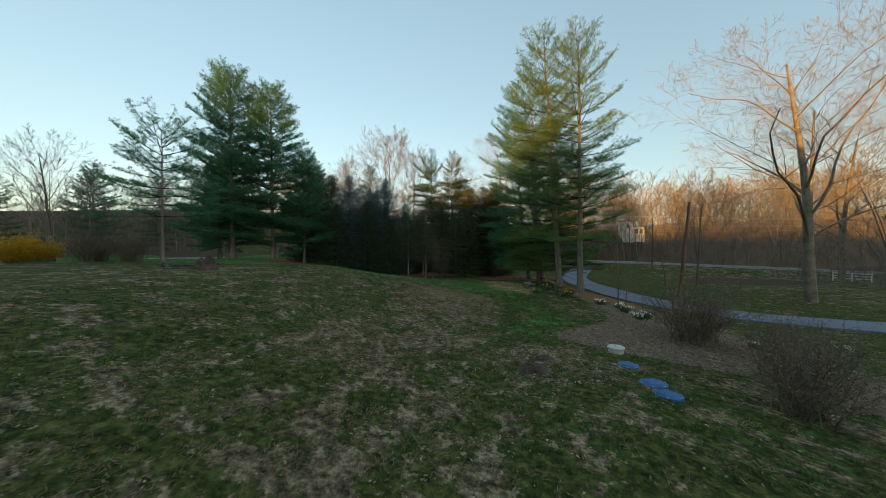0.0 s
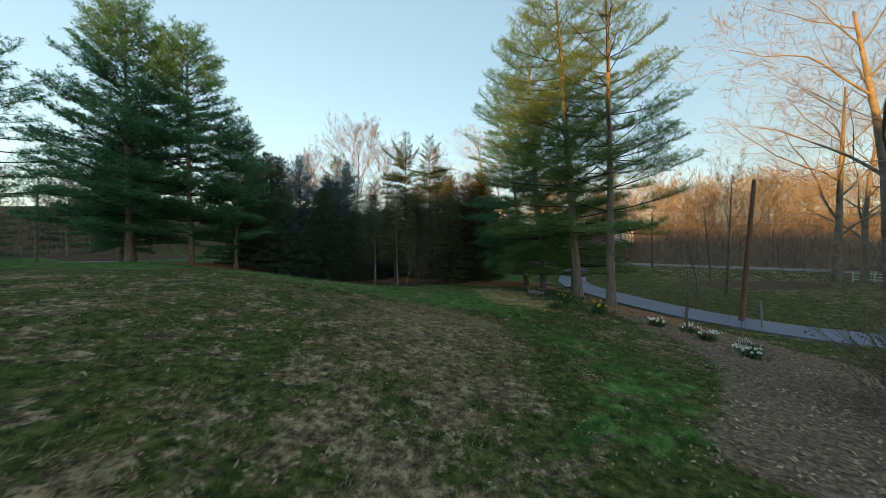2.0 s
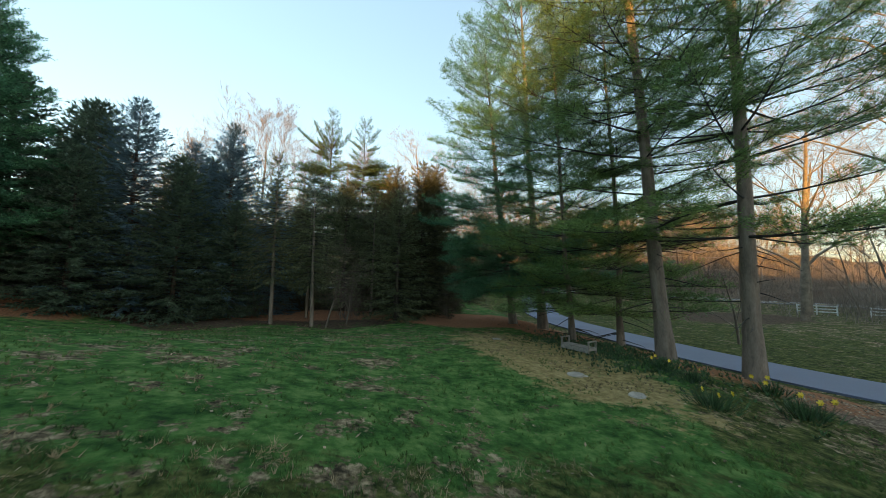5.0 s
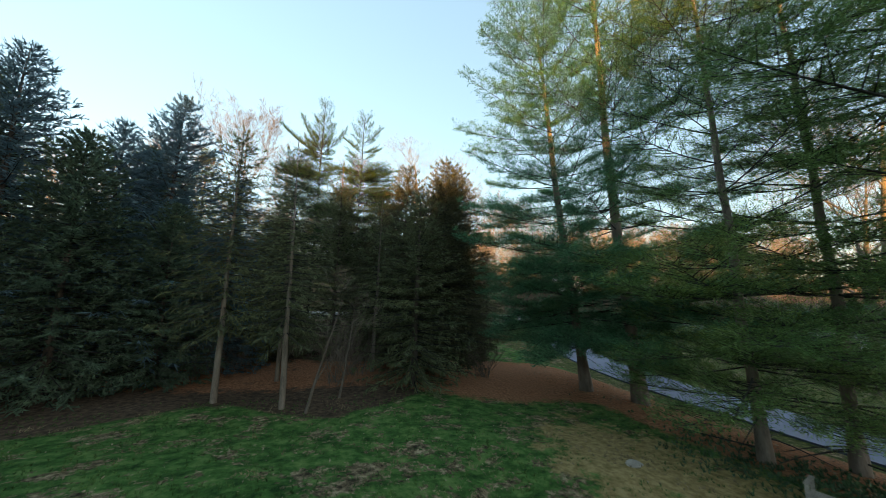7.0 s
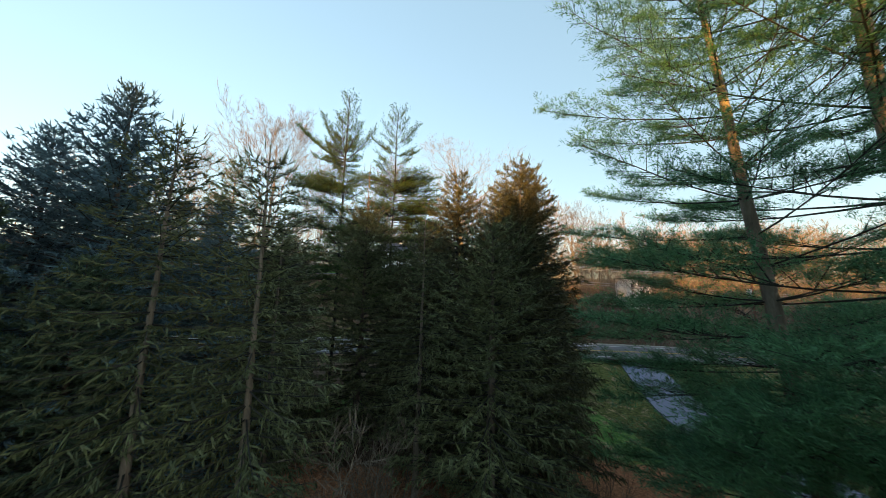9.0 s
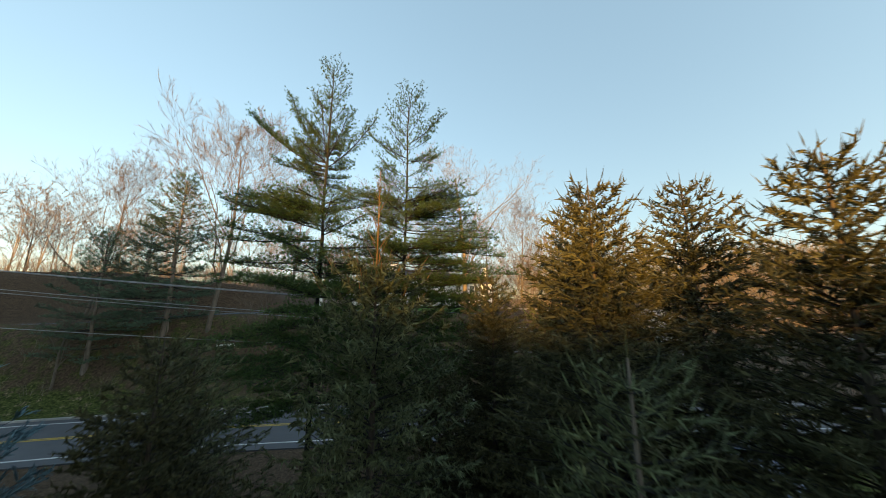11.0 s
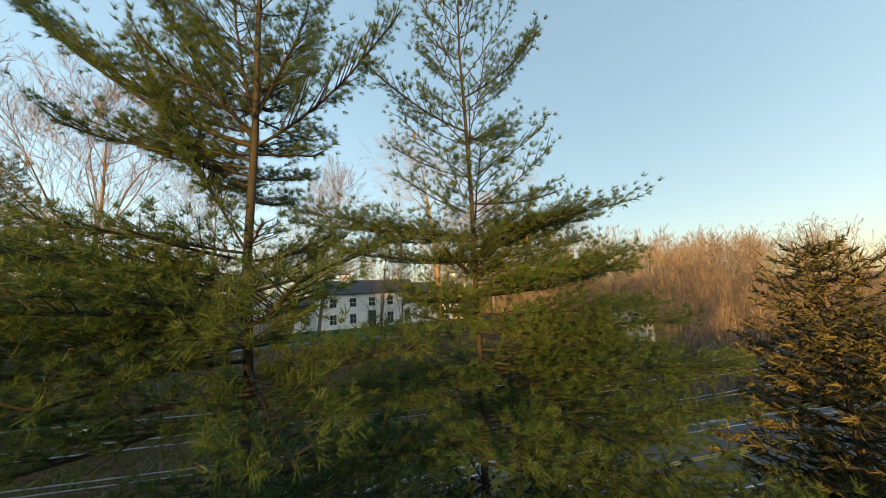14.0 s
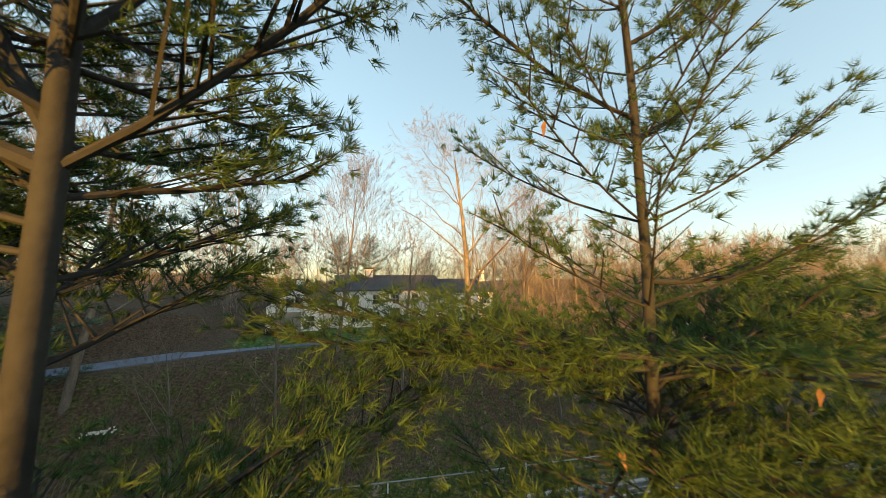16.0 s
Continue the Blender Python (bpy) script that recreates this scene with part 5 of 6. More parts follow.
g = on_lawn(38000, -11, 12, -1, 39)
gm_ = lawn_masks(g[:, 0], g[:, 1])
keep = (noise_at(g, 1.1, 3.0) > -0.12) & (gm_["litter"] + gm_["rust"] < 0.5)
g = g[keep]
gs, ds = Soup(), Soup()
up = np.array([[0, 0, 1.0]])
isdead = 0.55 * noise_at(g, 0.9, 9.0) + 0.35 * noise_at(g, 2.6, 4.0) + gm_["dead"][keep] + 0.3 * gm_["tan"][keep] > 0.46
needles(gs, g[~isdead] - [0, 0, 0.01], np.repeat(up, (~isdead).sum(), 0), lr, 6, 0.085, 0.012, 0.9)
needles(ds, g[isdead] - [0, 0, 0.01], np.repeat(up, isdead.sum(), 0), lr, 6, 0.090, 0.016, 1.4)
thatch = on_lawn(26000, -7, 8, 0, 22)
tm = lawn_masks(thatch[:, 0], thatch[:, 1])
lie = noise_at(thatch, 1.4, 6.0) * 0.5 + tm["dead"] - 0.6 * tm["litter"]
lying, tufts = thatch[lie > 0.44], thatch[(lie < 0.36) & (noise_at(thatch, 2.2, 1.0) > 0.10) & (tm["litter"] < 0.4)]
needles(ds, lying, np.repeat([[0.5, 0.3, 0.35]], len(lying), 0), lr, 5, 0.11, 0.010, 1.5, 0.05)
needles(gs, tufts - [0, 0, 0.01], np.repeat(up, len(tufts), 0), lr, 7, 0.12, 0.011, 0.7, 0.035)
tagged(new("grass", gs.mesh("grass", GRASS)), "short green lawn grass in tufts", "grass", kind="stuff")
tagged(new("dead_grass", ds.mesh("dead_grass", STRAW)), "flattened straw-coloured dead grass", "grass", kind="stuff")


def leaves_on(name, label, p, size, mat):
    q = Soup()
    n = len(p)
    a, tilt = lr.uniform(0, 6.28, n), lr.normal(0, 0.35, (n, 2))
    u = np.stack([np.cos(a), np.sin(a), tilt[:, 0]], 1) * size * lr.uniform(0.6, 1.3, (n, 1))
    w = np.stack([-np.sin(a), np.cos(a), tilt[:, 1]], 1) * size * lr.uniform(0.3, 0.7, (n, 1))
    c = p + [0, 0, 0.025 + size * 0.2]
    v = np.stack([c - u, c + w - u * 0.1, c + u, c - w + u * 0.1, c + [0, 0, size * 0.18]], 1)
    t = np.array([[0, 4, 1], [1, 4, 2], [2, 4, 3], [3, 4, 0]])
    q.add(v, t[None] + (np.arange(n) * 5)[:, None, None])
    return tagged(new(name, q.mesh(name, mat)), label, "leaves", kind="stuff")


leaves_on("fallen_leaves", "scattered pale dry leaves on the lawn", np.concatenate([on_lawn(2400, -11, 11, -1, 37), on_lawn(2100, -6, 7, 0, 20)]), 0.034, LEAF_LITTER)
bed = np.concatenate([on_lawn(14000, 3.8, 15, 4, 26), on_lawn(2600, -14, 14, 36, 44)])
bed = bed[lawn_masks(bed[:, 0], bed[:, 1])["litter"] > 0.45 - 0.4 * lr.random(len(bed)) ** 4]
bed = np.concatenate([bed, on_lawn(1200, 8, 14, 24, 42), on_lawn(420, 2.6, 5.0, 6.5, 9.5)])
leaves_on("fallen_leaves", "drift of brown leaves under the trees", bed, 0.044, LEAF_LITTER)


# ---------------------------------------------------------------- small things on the lawn
def lathe(profile, sides=32):
    """A round form from (radius, height) pairs."""
    ang = np.arange(sides) * 2 * np.pi / sides
    v = np.concatenate([np.stack([r * np.cos(ang), r * np.sin(ang), np.full(sides, z)], 1) for r, z in profile])
    k = np.arange(sides)
    k2 = (k + 1) % sides
    t = np.concatenate([np.concatenate([np.stack([k, k2, k + sides], 1), np.stack([k2, k2 + sides, k + sides], 1)]) + i * sides for i in range(len(profile) - 1)])
    return v, t


def tank_lid(x, y, r, tilt):
    t = thing("tank_lid", "round blue plastic tank lid lying on the grass", "tank lid", "tank lids", pose(x, y, gz(x, y) - 0.02, tilt[0], tilt[1], 0))
    q = Soup()
    q.add(*lathe([(r, 0), (r, 0.045), (r - 0.015, 0.062), (r - 0.06, 0.066), (r - 0.075, 0.056), (r * 0.55, 0.075), (r * 0.5, 0.084), (0.02, 0.088), (0.001, 0.088)]))
    part("cover", q.mesh("cover", BLUE_LID), t)
    for i in range(6):
        a = i * math.pi / 3
        b = Soup()
        b.add(*lathe([(0.016, 0.058), (0.016, 0.074), (0.001, 0.077)], 8))
        o = part("bolt", b.mesh("bolt", ZINC), t)
        o.location = (math.cos(a) * (r - 0.035), math.sin(a) * (r - 0.035), 0)
    return t


for x, y, r, tl in ((6.04, 8.48, 0.30, (2, 1)), (5.98, 7.05, 0.33, (1, -2)), (5.92, 6.35, 0.33, (-2, 1))):
    tank_lid(x, y, r, tl)
cap = thing("well_cap", "round off-white concrete riser cap standing in the grass", "well cap", m=pose(6.30, 9.85, gz(6.30, 9.85) - 0.03))
q = Soup()
q.add(*lathe([(0.24, 0), (0.24, 0.16), (0.27, 0.165), (0.28, 0.18), (0.28, 0.22), (0.265, 0.235), (0.06, 0.25), (0.001, 0.25)]))
part("riser", q.mesh("riser", WHITE_CAP), cap)
q = Soup()
q.add(*lathe([(0.035, 0.245), (0.03, 0.285), (0.001, 0.29)], 12))
part("knob", q.mesh("knob", WHITE_CAP), cap)


def rough_lump(name, seed, r, h, mat, jag=0.35, sides=22, lobe=0.22):
    rng = np.random.default_rng(seed)
    v, t = [], None
    ang = np.arange(sides) * 2 * np.pi / sides
    lobes = 1 + lobe * np.sin(ang * 5 + 1) + 0.18 * np.cos(ang * 2) + rng.normal(0, 0.3 * lobe, sides)
    prof = [(1.25, -0.1), (1.15, 0.05), (0.95, 0.35), (0.88, 0.75), (0.84, 1.0), (0.55, 0.93), (0.2, 0.85), (0.01, 0.83)]
    for i, (f, z) in enumerate(prof):
        rr = r * f * (1 + (lobes - 1) * (1.2 if i < 3 else 0.6))
        v.append(np.stack([rr * np.cos(ang), rr * np.sin(ang), h * z + rng.normal(0, h * jag * 0.3, sides) * (i > 2)], 1))
    k = np.arange(sides)
    k2 = (k + 1) % sides
    t = np.concatenate([np.concatenate([np.stack([k, k2, k + sides], 1), np.stack([k2, k2 + sides, k + sides], 1)]) + i * sides for i in range(len(prof) - 1)])
    q = Soup()
    q.add(np.concatenate(v), t)
    return q.mesh(name, mat)


for x, y, r, h, lab in ((-13.2, 15.3, 0.42, 0.55, "weathered grey tree stump with split top"), (2.9, 7.2, 0.34, 0.16, "rotted low tree stump in the lawn"), (3.4, 8.2, 0.22, 0.08, "rotted low tree stump in the lawn")):
    t = thing("tree_stump", lab, "tree stump", m=pose(x, y, gz(x, y)))
    part("stump", rough_lump("stump", int(abs(x) * 10), r, h, STUMP_WOOD, 0.6, lobe=0.12), t)
debris = Soup()
dr = np.random.default_rng(8)
a = np.stack([dr.normal(-14.3, 0.9, 60), dr.normal(15.4, 0.5, 60)], 1)
a = np.column_stack([a, ground_z(a[:, 0], a[:, 1]) + dr.uniform(0, 0.25, 60)])
frusta(debris, a, a + np.column_stack([dr.normal(0, 0.35, (60, 2)), dr.normal(0, 0.07, 60)]), 0.025, 0.012, 4)
tagged(new("branch_pile", debris.mesh("branch_pile", STUMP_WOOD)), "pile of broken branches beside the stump", "branches", kind="stuff")
for x, y, r in ((4.96, 26.0, 0.26), (5.36, 24.3, 0.22), (5.0, 31.5, 0.2)):
    t = thing("flat_stone", "flat pale stone set in the lawn", "stone", "flat stones", pose(x, y, gz(x, y) - 0.02, 0, 0, x * 40))
    part("stone", rough_lump("stone", int(x * 100), r, 0.06, GREY_STONE, 0.06, lobe=0.05), t)

# low garden seat, weathered
bench = thing("garden_bench", "weathered grey wooden garden seat with two arm frames", "bench", m=pose(7.2, 28.85, gz(7.2, 28.85), 0, 0, -74))
for i in range(4):
    y = -0.17 + i * 0.115
    box("seat_slat", (-0.62, y, 0.20, 0.62, y + 0.09, 0.225), GREY_WOOD, bench, 0.006)
for sx_ in (-0.62, 0.56):
    for yy in (-0.19, 0.23):
        box("leg", (sx_, yy, 0.0, sx_ + 0.06, yy + 0.05, 0.44), GREY_WOOD, bench, 0.006)
    box("arm_rail", (sx_ - 0.01, -0.22, 0.44, sx_ + 0.07, 0.30, 0.47), GREY_WOOD, bench, 0.006)
    box("end_board", (sx_, -0.19, 0.12, sx_ + 0.06, 0.28, 0.20), GREY_WOOD, bench, 0.006)
box("front_board", (-0.60, -0.225, 0.05, 0.60, -0.195, 0.20), GREY_WOOD, bench, 0.006)
box("back_board", (-0.60, 0.255, 0.05, 0.60, 0.285, 0.20), GREY_WOOD, bench, 0.006)


def daffodils(name, seed, flowers, petal, label):
    rng = np.random.default_rng(seed)
    t = thing(name, label, "daffodils", "daffodil clumps")
    lv = Soup()
    p = np.column_stack([rng.normal(0, 0.16, (90, 2)), np.zeros(90)])
    needles(lv, p, np.array([[0, 0, 1.0]]) + np.column_stack([p[:, :2] * 2.0, np.zeros(90)]), rng, 2, 0.36, 0.022, 0.4)
    tagged(part("foliage", lv.mesh("foliage", GREENS), t), kind="stuff")
    st, pe, cu = Soup(), Soup(), Soup()
    b = np.column_stack([rng.normal(0, 0.24, (flowers, 2)), np.zeros(flowers)])
    e = b * 1.3 + np.column_stack([np.zeros((flowers, 2)), rng.uniform(0.27, 0.42, flowers)])
    frusta(st, b, e, 0.004, 0.003)
    tagged(part("stem_bunch", st.mesh("stem_bunch", GREENS), t), kind="stuff")
    for i in range(6):
        a = i * math.pi / 3
        d = np.array([math.cos(a), -0.35, math.sin(a)])
        u = np.array([-math.sin(a), -0.2, math.cos(a)]) * 0.02
        v = np.stack([e, e + d * 0.035 + u, e + d * 0.065, e + d * 0.035 - u], 1)
        pe.add(v, np.array([[0, 1, 2], [0, 2, 3]])[None] + (np.arange(flowers) * 4)[:, None, None])
    tagged(part("blossom", pe.mesh("blossom", petal), t), kind="stuff")
    spindles(cu, e, np.repeat([[0, -1.0, 0.1]], flowers, 0), np.full(flowers, 0.035), np.full(flowers, 0.014))
    tagged(part("blossom_centre", cu.mesh("blossom_centre", YELLOW_PETAL if petal is YELLOW_PETAL else PETAL), t), kind="stuff")
    return t


white_daff = daffodils("daffodil_clump", 71, 20, PETAL, "clump of white daffodils in bloom")
plant(white_daff, [(10.5, 21.2, 1.0, 0), (11.4, 20.4, 0.9, 200), (11.2, 19.3, 1.0, 90), (11.7, 17.9, 1.0, 230), (10.95, 17.1, 0.9, 300), (13.6, 12.8, 1.0, 20), (17.3, 13.4, 1.1, 70), (-16.3, 80.4, 1.3, 40), (-17.3, 80.2, 1.1, 160)])
gold_daff = daffodils("daffodil_clump", 72, 3, YELLOW_PETAL, "clump of yellow daffodils with few flowers")
plant(gold_daff, [(8.2, 26.1, 1.0, 0), (6.7, 23.6, 1.1, 60), (8.6, 23.0, 1.2, 150), (7.9, 25.0, 0.9, 220), (9.3, 24.0, 1.0, 300)])
cover = Soup()
cp = np.column_stack([lr.normal(8.2, 0.8, 1500), lr.normal(28.6, 2.2, 1500)])
cp = np.column_stack([cp, ground_z(cp[:, 0], cp[:, 1]) + 0.02])
needles(cover, cp, np.repeat(up, len(cp), 0), lr, 4, 0.12, 0.045, 1.1)
tagged(new("ground_cover", cover.mesh("ground_cover", GREENS)), "low dark green ground cover round the bench", "ground cover", kind="stuff")


# ---------------------------------------------------------------- poles, wires, fence
def stick(name, a, b, ra, rb, mat, parent, sides=10):
    q = Soup()
    tube(q, np.linspace(a, b, 5), np.linspace(ra, rb, 5), sides)
    return part(name, q.mesh(name, mat, True), parent)


lean_pole = thing("wooden_pole", "leaning reddish brown wooden pole without wires", "pole", m=pose(18.2, 25.2, gz(18.2, 25.2)))
stick("shaft", (0, 0, -0.5), (0.75, -0.1, 8.3), 0.15, 0.10, POLE_WOOD, lean_pole)
fp = thing("fence_post", "thin pale leaning wooden post", "post", m=pose(17.9, 23.6, gz(17.9, 23.6)))
stick("post", (0, 0, -0.3), (-0.12, 0, 1.5), 0.05, 0.045, GREY_WOOD, fp)

up_x, up_y = 34.5, 57.6
up_z = gz(up_x, up_y)
pole = thing("utility_pole", "wooden utility pole with crossarm and grey transformer", "utility pole", m=pose(up_x, up_y, up_z, 0, 0, -12))
stick("shaft", (0, 0, -0.5), (0, 0, 9.1 - up_z), 0.15, 0.10, POLE_WOOD, pole)
box("crossarm", (-0.06, -1.2, 8.6 - up_z, 0.06, 1.2, 8.72 - up_z), GREY_WOOD, pole, 0.01)
for yy in (-1.1, -0.45, 0.45, 1.1):
    q = Soup()
    q.add(*lathe([(0.05, 0), (0.055, 0.05), (0.03, 0.06), (0.05, 0.1), (0.03, 0.14), (0.001, 0.15)], 10))
    part("insulator", q.mesh("insulator", ZINC), pole).location = (0, yy, 8.72 - up_z)
q = Soup()
q.add(*lathe([(0.001, 0), (0.20, 0), (0.22, 0.05), (0.22, 0.72), (0.18, 0.8), (0.06, 0.83), (0.001, 0.83)], 20))
part("transformer", q.mesh("transformer", ZINC, True), pole, "grey metal transformer can").location = (-0.34, 0, 6.9 - up_z)
far_pole = thing("utility_pole", "wooden utility pole by the bend of the road", "utility pole", m=pose(-34, 61.5, gz(-34, 61.5)))
far_top = 12.55 - gz(-34, 61.5)
stick("shaft", (0, 0, -0.5), (0, 0, far_top + 0.4), 0.15, 0.10, POLE_WOOD, far_pole)
box("crossarm", (-0.06, -1.2, far_top, 0.06, 1.2, far_top + 0.12), GREY_WOOD, far_pole, 0.01)
lines = thing("power_lines", "thin overhead power and telephone wires along the road", "wires")
for dy, za, zb, sag in ((-1.1, 8.87, 12.7, 0.85), (-0.45, 8.87, 12.7, 0.88), (1.1, 8.87, 12.7, 0.85), (0.1, 7.4, 11.9, 0.80), (0.2, 7.2, 11.75, 0.82), (0.0, 6.3, 9.9, 0.8)):
    s = np.linspace(0, 1, 30)[:, None]
    p = np.array([up_x, up_y + dy, za]) * (1 - s) + np.array([-34, 61.5 + dy, zb]) * s - np.array([0, 0, 4 * sag]) * (s - s * s)
    ext = np.array([up_x, up_y + dy, za]) + (np.array([95, 40 + dy, 8.0]) - [up_x, up_y + dy, za]) * s - np.array([0, 0, 4 * sag]) * (s - s * s)
    q = Soup()
    tube(q, p, np.full(30, 0.018), 4)
    tube(q, ext, np.full(30, 0.018), 4)
    part("wire", q.mesh("wire", CABLE), lines)


def rail_fence(x0, y0, x1, y1, n):
    t = thing("rail_fence", "short white three-rail wooden fence", "fence", "white fences", pose(x0, y0, gz(x0, y0), 0, 0, math.degrees(math.atan2(y1 - y0, x1 - x0))))
    ln = math.hypot(x1 - x0, y1 - y0)
    for i in range(n + 1):
        box("post", (i * ln / n - 0.06, -0.06, -0.3, i * ln / n + 0.06, 0.06, 1.2), WHITE_WOOD, t, 0.01)
    for i in range(n):
        for z in (0.3, 0.65, 1.0):
            box("rail", (i * ln / n + 0.06, -0.02, z, (i + 1) * ln / n - 0.06, 0.02, z + 0.12), WHITE_WOOD, t, 0.005)


rail_fence(52.2, 46.2, 54.2, 43.6, 2)
rail_fence(55.5, 41.5, 57.5, 38.9, 2)
mb = thing("mailbox", "dark mailbox on a wooden post beside the road", "mailbox", m=pose(30.5, 57.6, gz(30.5, 57.6), 0, 0, 20))
box("post", (-0.05, -0.05, -0.3, 0.05, 0.05, 1.0), GREY_WOOD, mb, 0.008)
box("box", (-0.10, -0.24, 1.0, 0.10, 0.24, 1.2), SHUTTER, mb, 0.05)
for x, y in ((-15.8, 75.2), (1.2, 76.0), (12.0, 75.4)):
    t = thing("marker_post", "small white roadside marker post", "marker post", "marker posts", pose(x, y, gz(x, y)))
    box("post", (-0.05, -0.03, -0.2, 0.05, 0.03, 0.75), WHITE_WOOD, t, 0.01)


# ---------------------------------------------------------------- the white house
H0 = 10.0


def window(parent, x, z, w, h, y, shutters=False):
    t = part("window", bm_mesh(box_bm([(x - w / 2, y - 0.03, z, x + w / 2, y + 0.02, z + h)]), "window", GLASS), parent, "dark glazed sash window")
    bm = box_bm([(x - w / 2 - 0.07, y - 0.06, z - 0.07, x - w / 2, y, z + h + 0.07), (x + w / 2, y - 0.06, z - 0.07, x + w / 2 + 0.07, y, z + h + 0.07),
                 (x - w / 2, y - 0.06, z + h, x + w / 2, y, z + h + 0.07), (x - w / 2, y - 0.06, z - 0.07, x + w / 2, y, z),
                 (x - w / 2, y - 0.055, z + h / 2 - 0.025, x + w / 2, y - 0.033, z + h / 2 + 0.025), (x - 0.02, y - 0.052, z, x + 0.02, y - 0.033, z + h / 2 - 0.026), (x - 0.02, y - 0.052, z + h / 2 + 0.026, x + 0.02, y - 0.033, z + h)])
    part("frame", bm_mesh(bm, "frame", WHITE_WOOD), t)
    if shutters:
        for sgn in (-1, 1):
            c = x + sgn * (w / 2 + 0.26)
            part("shutter", bm_mesh(box_bm([(c - 0.17, y - 0.05, z - 0.05, c + 0.17, y, z + h + 0.05)], 0.01), "shutter", SHUTTER), t)
    return t


def clapboards(x0, x1, z0, z1, y):
    """Lapped boards on a front."""
    bm = bmesh.new()
    z, n = z0, 0
    while z < z1 - 0.01:
        h = min(0.16, z1 - z)
        v = [bm.verts.new(c) for c in ((x0, y - 0.025, z), (x1, y - 0.025, z), (x1, y - 0.008, z + h), (x0, y - 0.008, z + h), (x0, y, z), (x1, y, z))]
        bm.faces.new((v[0], v[1], v[2], v[3]))
        bm.faces.new((v[4], v[5], v[1], v[0]))
        z += h
    return bm_mesh(bm, "siding", SIDING)


def gabled(parent, x0, x1, y0, y1, eave, ridge, along_x=True, over=0.3):
    """Body and roof of a wing."""
    bm = bmesh.new()
    if along_x:
        ym = (y0 + y1) / 2
        pts = [(x0, y0, H0 - 1), (x1, y0, H0 - 1), (x1, y1, H0 - 1), (x0, y1, H0 - 1), (x0, y0, eave), (x1, y0, eave), (x1, y1, eave), (x0, y1, eave), (x0, ym, ridge), (x1, ym, ridge)]
        faces = [(0, 1, 5, 4), (2, 3, 7, 6), (1, 2, 6, 9, 5), (3, 0, 4, 8, 7)]
        roofs = [[(x0 - over, y0 - over, eave - 0.12), (x1 + over, y0 - over, eave - 0.12), (x1 + over, ym, ridge), (x0 - over, ym, ridge)],
                 [(x0 - over, ym, ridge), (x1 + over, ym, ridge), (x1 + over, y1 + over, eave - 0.12), (x0 - over, y1 + over, eave - 0.12)]]
    else:
        xm = (x0 + x1) / 2
        pts = [(x0, y0, H0 - 1), (x1, y0, H0 - 1), (x1, y1, H0 - 1), (x0, y1, H0 - 1), (x0, y0, eave), (x1, y0, eave), (x1, y1, eave), (x0, y1, eave), (xm, y0, ridge), (xm, y1, ridge)]
        faces = [(0, 1, 5, 8, 4), (2, 3, 7, 9, 6), (1, 2, 6, 5), (3, 0, 4, 7)]
        roofs = [[(x0 - over, y0 - over, eave - 0.12), (xm, y0 - over, ridge), (xm, y1 + over, ridge), (x0 - over, y1 + over, eave - 0.12)],
                 [(xm, y0 - over, ridge), (x1 + over, y0 - over, eave - 0.12), (x1 + over, y1 + over, eave - 0.12), (xm, y1 + over, ridge)]]
    v = [bm.verts.new(p) for p in pts]
    for f in faces:
        bm.faces.new([v[i] for i in f])
    part("wall", bm_mesh(bm, "wall", SIDING), parent)
    rb = bmesh.new()
    for quad in roofs:
        lo = [rb.verts.new(Vector(p) + Vector((0, 0, 0.03))) for p in quad]
        hi = [rb.verts.new(Vector(p) + Vector((0, 0, 0.17))) for p in quad]
        rb.faces.new(hi)
        rb.faces.new(lo[::-1])
        for i in range(4):
            rb.faces.new((lo[i], lo[(i + 1) % 4], hi[(i + 1) % 4], hi[i]))
    part("roof", bm_mesh(rb, "roof", ROOF), parent)


house = thing("house", "long white two-storey house with dark roof and chimneys", "house")
gabled(house, -1.8, 11.2, 92.0, 100.0, 14.3, 16.1)
gabled(house, 11.2, 19.0, 93.0, 100.0, 13.9, 15.6)
gabled(house, -9.0, -3.6, 91.0, 100.0, 12.7, 14.8, along_x=False)
gabled(house, -3.6, -1.8, 93.0, 99.0, 12.4, 13.4)
part("siding", clapboards(-1.8, 11.2, H0 - 0.2, 14.15, 92.0), house)
part("siding", clapboards(11.2, 19.0, H0 - 0.2, 13.75, 93.0), house)
part("siding", clapboards(-9.0, -3.6, H0 - 0.2, 12.6, 91.0), house)
for x in (0.2, 2.6, 5.0, 7.4, 9.8):
    window(house, x, 12.7, 0.75, 1.05, 92.0)
for x in (0.2, 2.6, 7.4, 9.8):
    window(house, x, 10.6, 0.75, 1.15, 92.0)
for x in (12.8, 15.2, 17.6):
    window(house, x, 12.3, 0.75, 1.1, 93.0)
    window(house, x, 10.4, 0.75, 1.2, 93.0)
for x in (-6.75, -5.85):
    window(house, x, 12.6, 0.75, 0.95, 91.0)
window(house, -4.6, 10.5, 0.7, 1.1, 91.0)
door = box("door", (4.5, 91.93, H0, 5.5, 92.0, H0 + 2.1), SHUTTER, house, 0.01, "dark front door")
box("door_frame", (4.32, 91.95, H0, 4.5, 92.0, H0 + 2.25), WHITE_WOOD, house)
box("door_frame", (5.5, 91.95, H0, 5.68, 92.0, H0 + 2.25), WHITE_WOOD, house)
g_ = box("garage_door", (-8.5, 90.93, H0, -5.6, 91.0, H0 + 2.1), GREY_WOOD, house, 0.01, "grey-brown garage door")
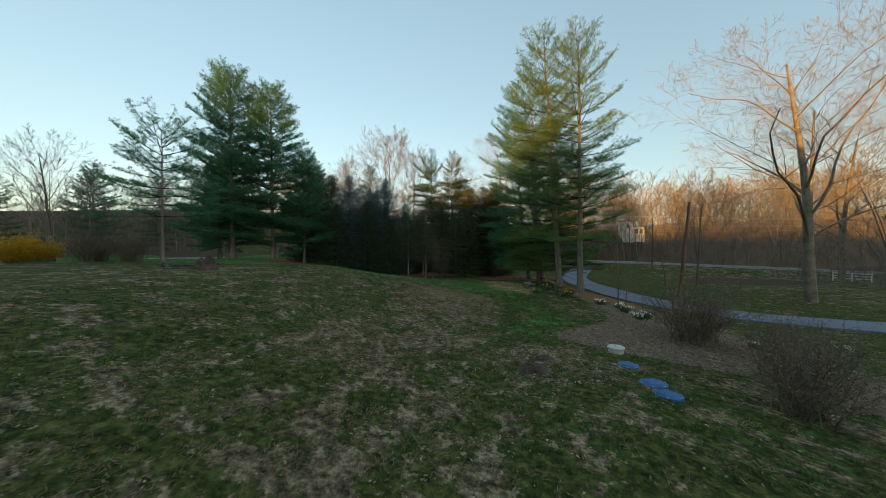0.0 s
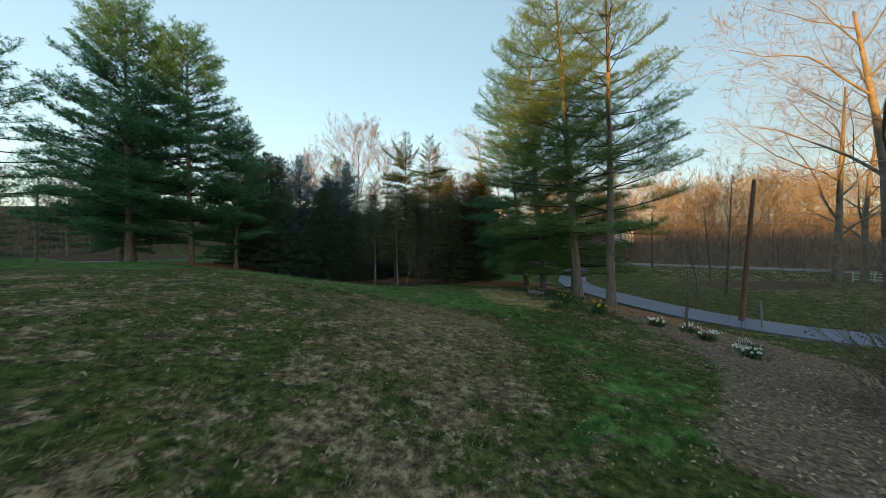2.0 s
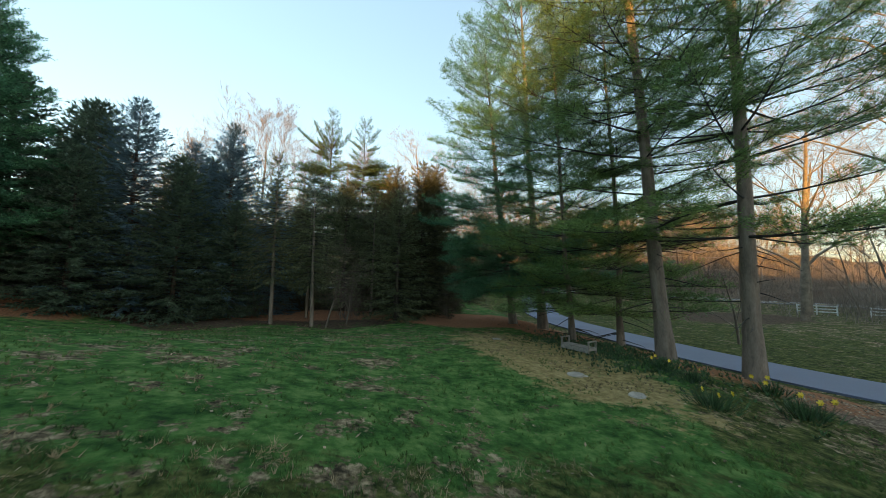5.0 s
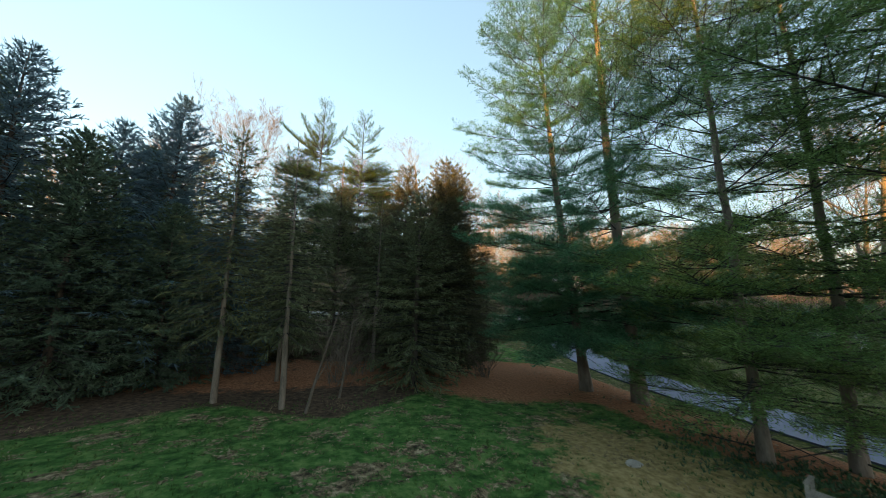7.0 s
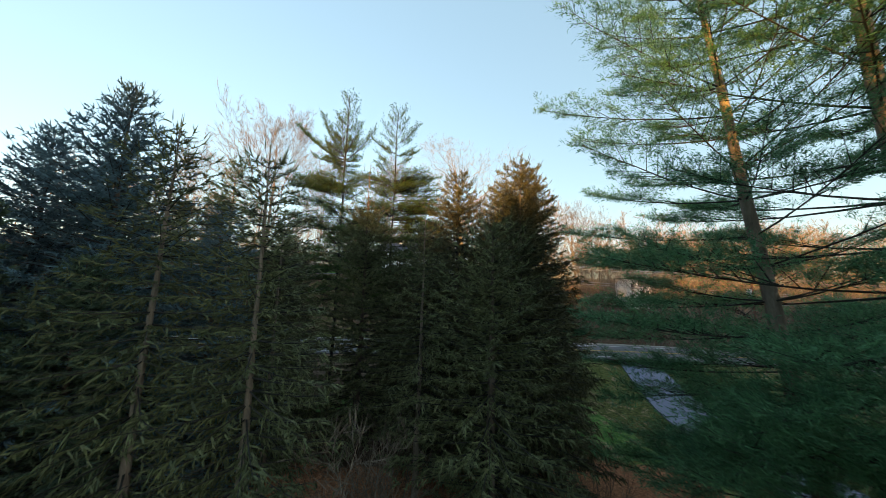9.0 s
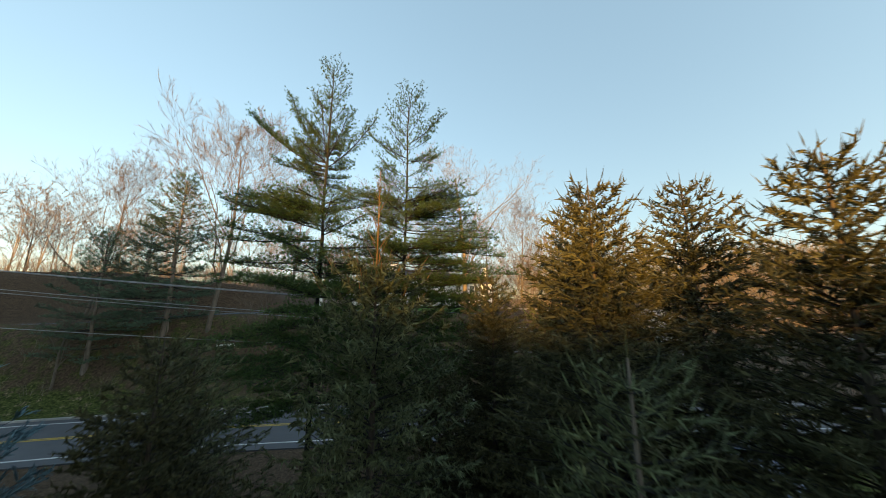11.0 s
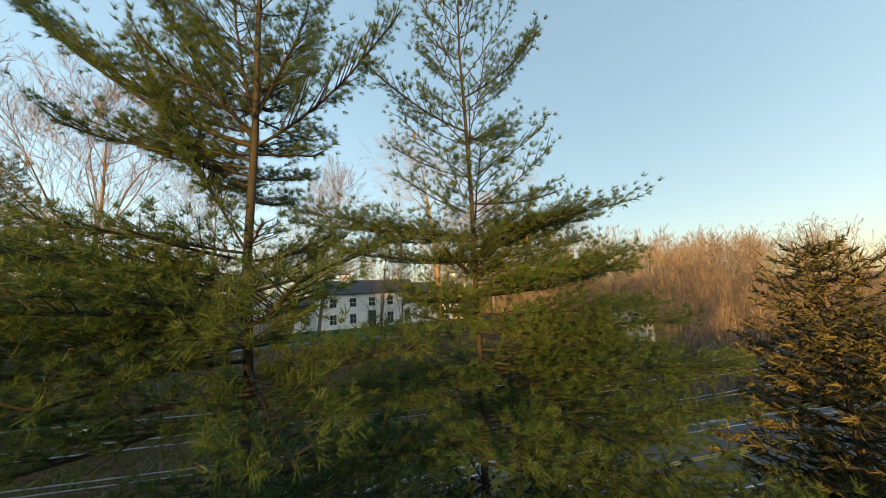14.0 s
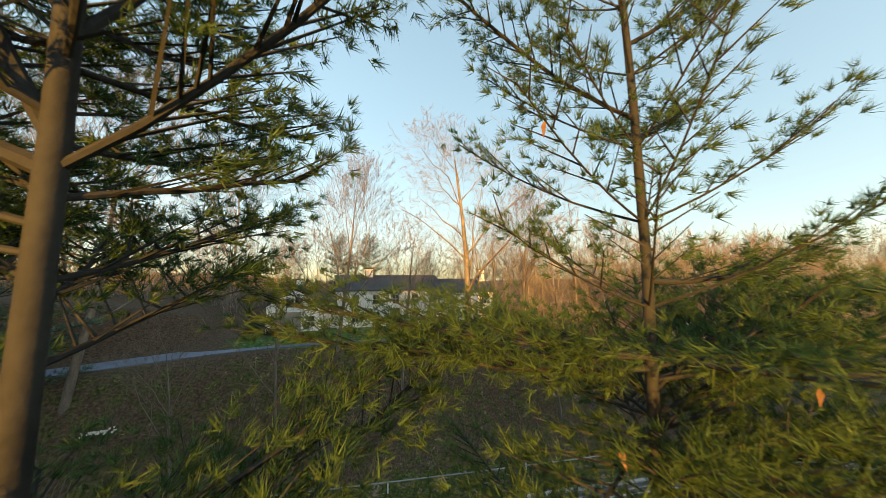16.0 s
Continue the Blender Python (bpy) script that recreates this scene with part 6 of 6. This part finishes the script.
for i in range(4):
    box("panel", (-8.4, 90.90, H0 + 0.08 + i * 0.5, -5.7, 90.93, H0 + 0.5 + i * 0.5), GREY_WOOD, g_, 0.01)
for x, y, z0, z1, w in ((2.1, 95.6, 15.0, 17.0, 0.55), (18.6, 96.0, 14.5, 17.0, 0.5), (-6.2, 96.0, 13.8, 15.6, 0.35)):
    c = box("chimney", (x - w, y - 0.4, z0, x + w, y + 0.4, z1), SIDING, house, 0.02, "white painted chimney")
    box("chimney_cap", (x - w - 0.08, y - 0.48, z1, x + w + 0.08, y + 0.48, z1 + 0.12), SHUTTER, c, 0.02)
shed = thing("outbuilding", "small pale grey building among the trees", "outbuilding")
sh0 = gz(44, 84)
part("wall", bm_mesh(box_bm([(41.8, 83, sh0 - 1.5, 44.0, 86, sh0 + 4.6), (44.0, 83.4, sh0 - 1.5, 47.2, 86, sh0 + 3.3)]), "wall", SIDING), shed)
box("roof", (41.6, 82.8, sh0 + 4.6, 44.2, 86.2, sh0 + 4.74), ROOF, shed)
box("roof", (44.2, 83.2, sh0 + 3.3, 47.4, 86.2, sh0 + 3.44), ROOF, shed)
for x_, z_ in ((42.9, 2.9), (45.2, 1.7), (46.3, 1.7)):
    y_ = 83.0 if x_ < 44 else 83.4
    w_ = part("window", bm_mesh(box_bm([(x_ - 0.35, y_ - 0.03, sh0 + z_, x_ + 0.35, y_ + 0.02, sh0 + z_ + 0.9)]), "window", GLASS), shed, "dark window")
    part("frame", bm_mesh(box_bm([(x_ - 0.42, y_ - 0.05, sh0 + z_ - 0.07, x_ + 0.42, y_ - 0.01, sh0 + z_), (x_ - 0.42, y_ - 0.05, sh0 + z_ + 0.9, x_ + 0.42, y_ - 0.01, sh0 + z_ + 0.97)]), "frame", WHITE_WOOD), w_)
# dark conifers beside the slope and far off
def lone(src, spots, label, group):
    for x, y, sc, turn in spots:
        k = sc / src.scale[0]
        tagged(copy_thing(src, pose(x, y, gz(x, y), 0, 0, turn) @ Matrix.Diagonal((k, k, k, 1))), label, "pine tree", group)


lone(far_pine, ((-22.6, 80.5, 1.22, 40), (-27.5, 78.5, 0.95, 190), (-25.6, 81.6, 0.8, 90)), "dark pine beside the neighbour's drive", "pines on the slope")
lone(far_pine, ((-1.0, 112, 0.9, 30), (4.5, 114, 0.95, 140)), "dark pine rising behind the white house", "pines behind the house")
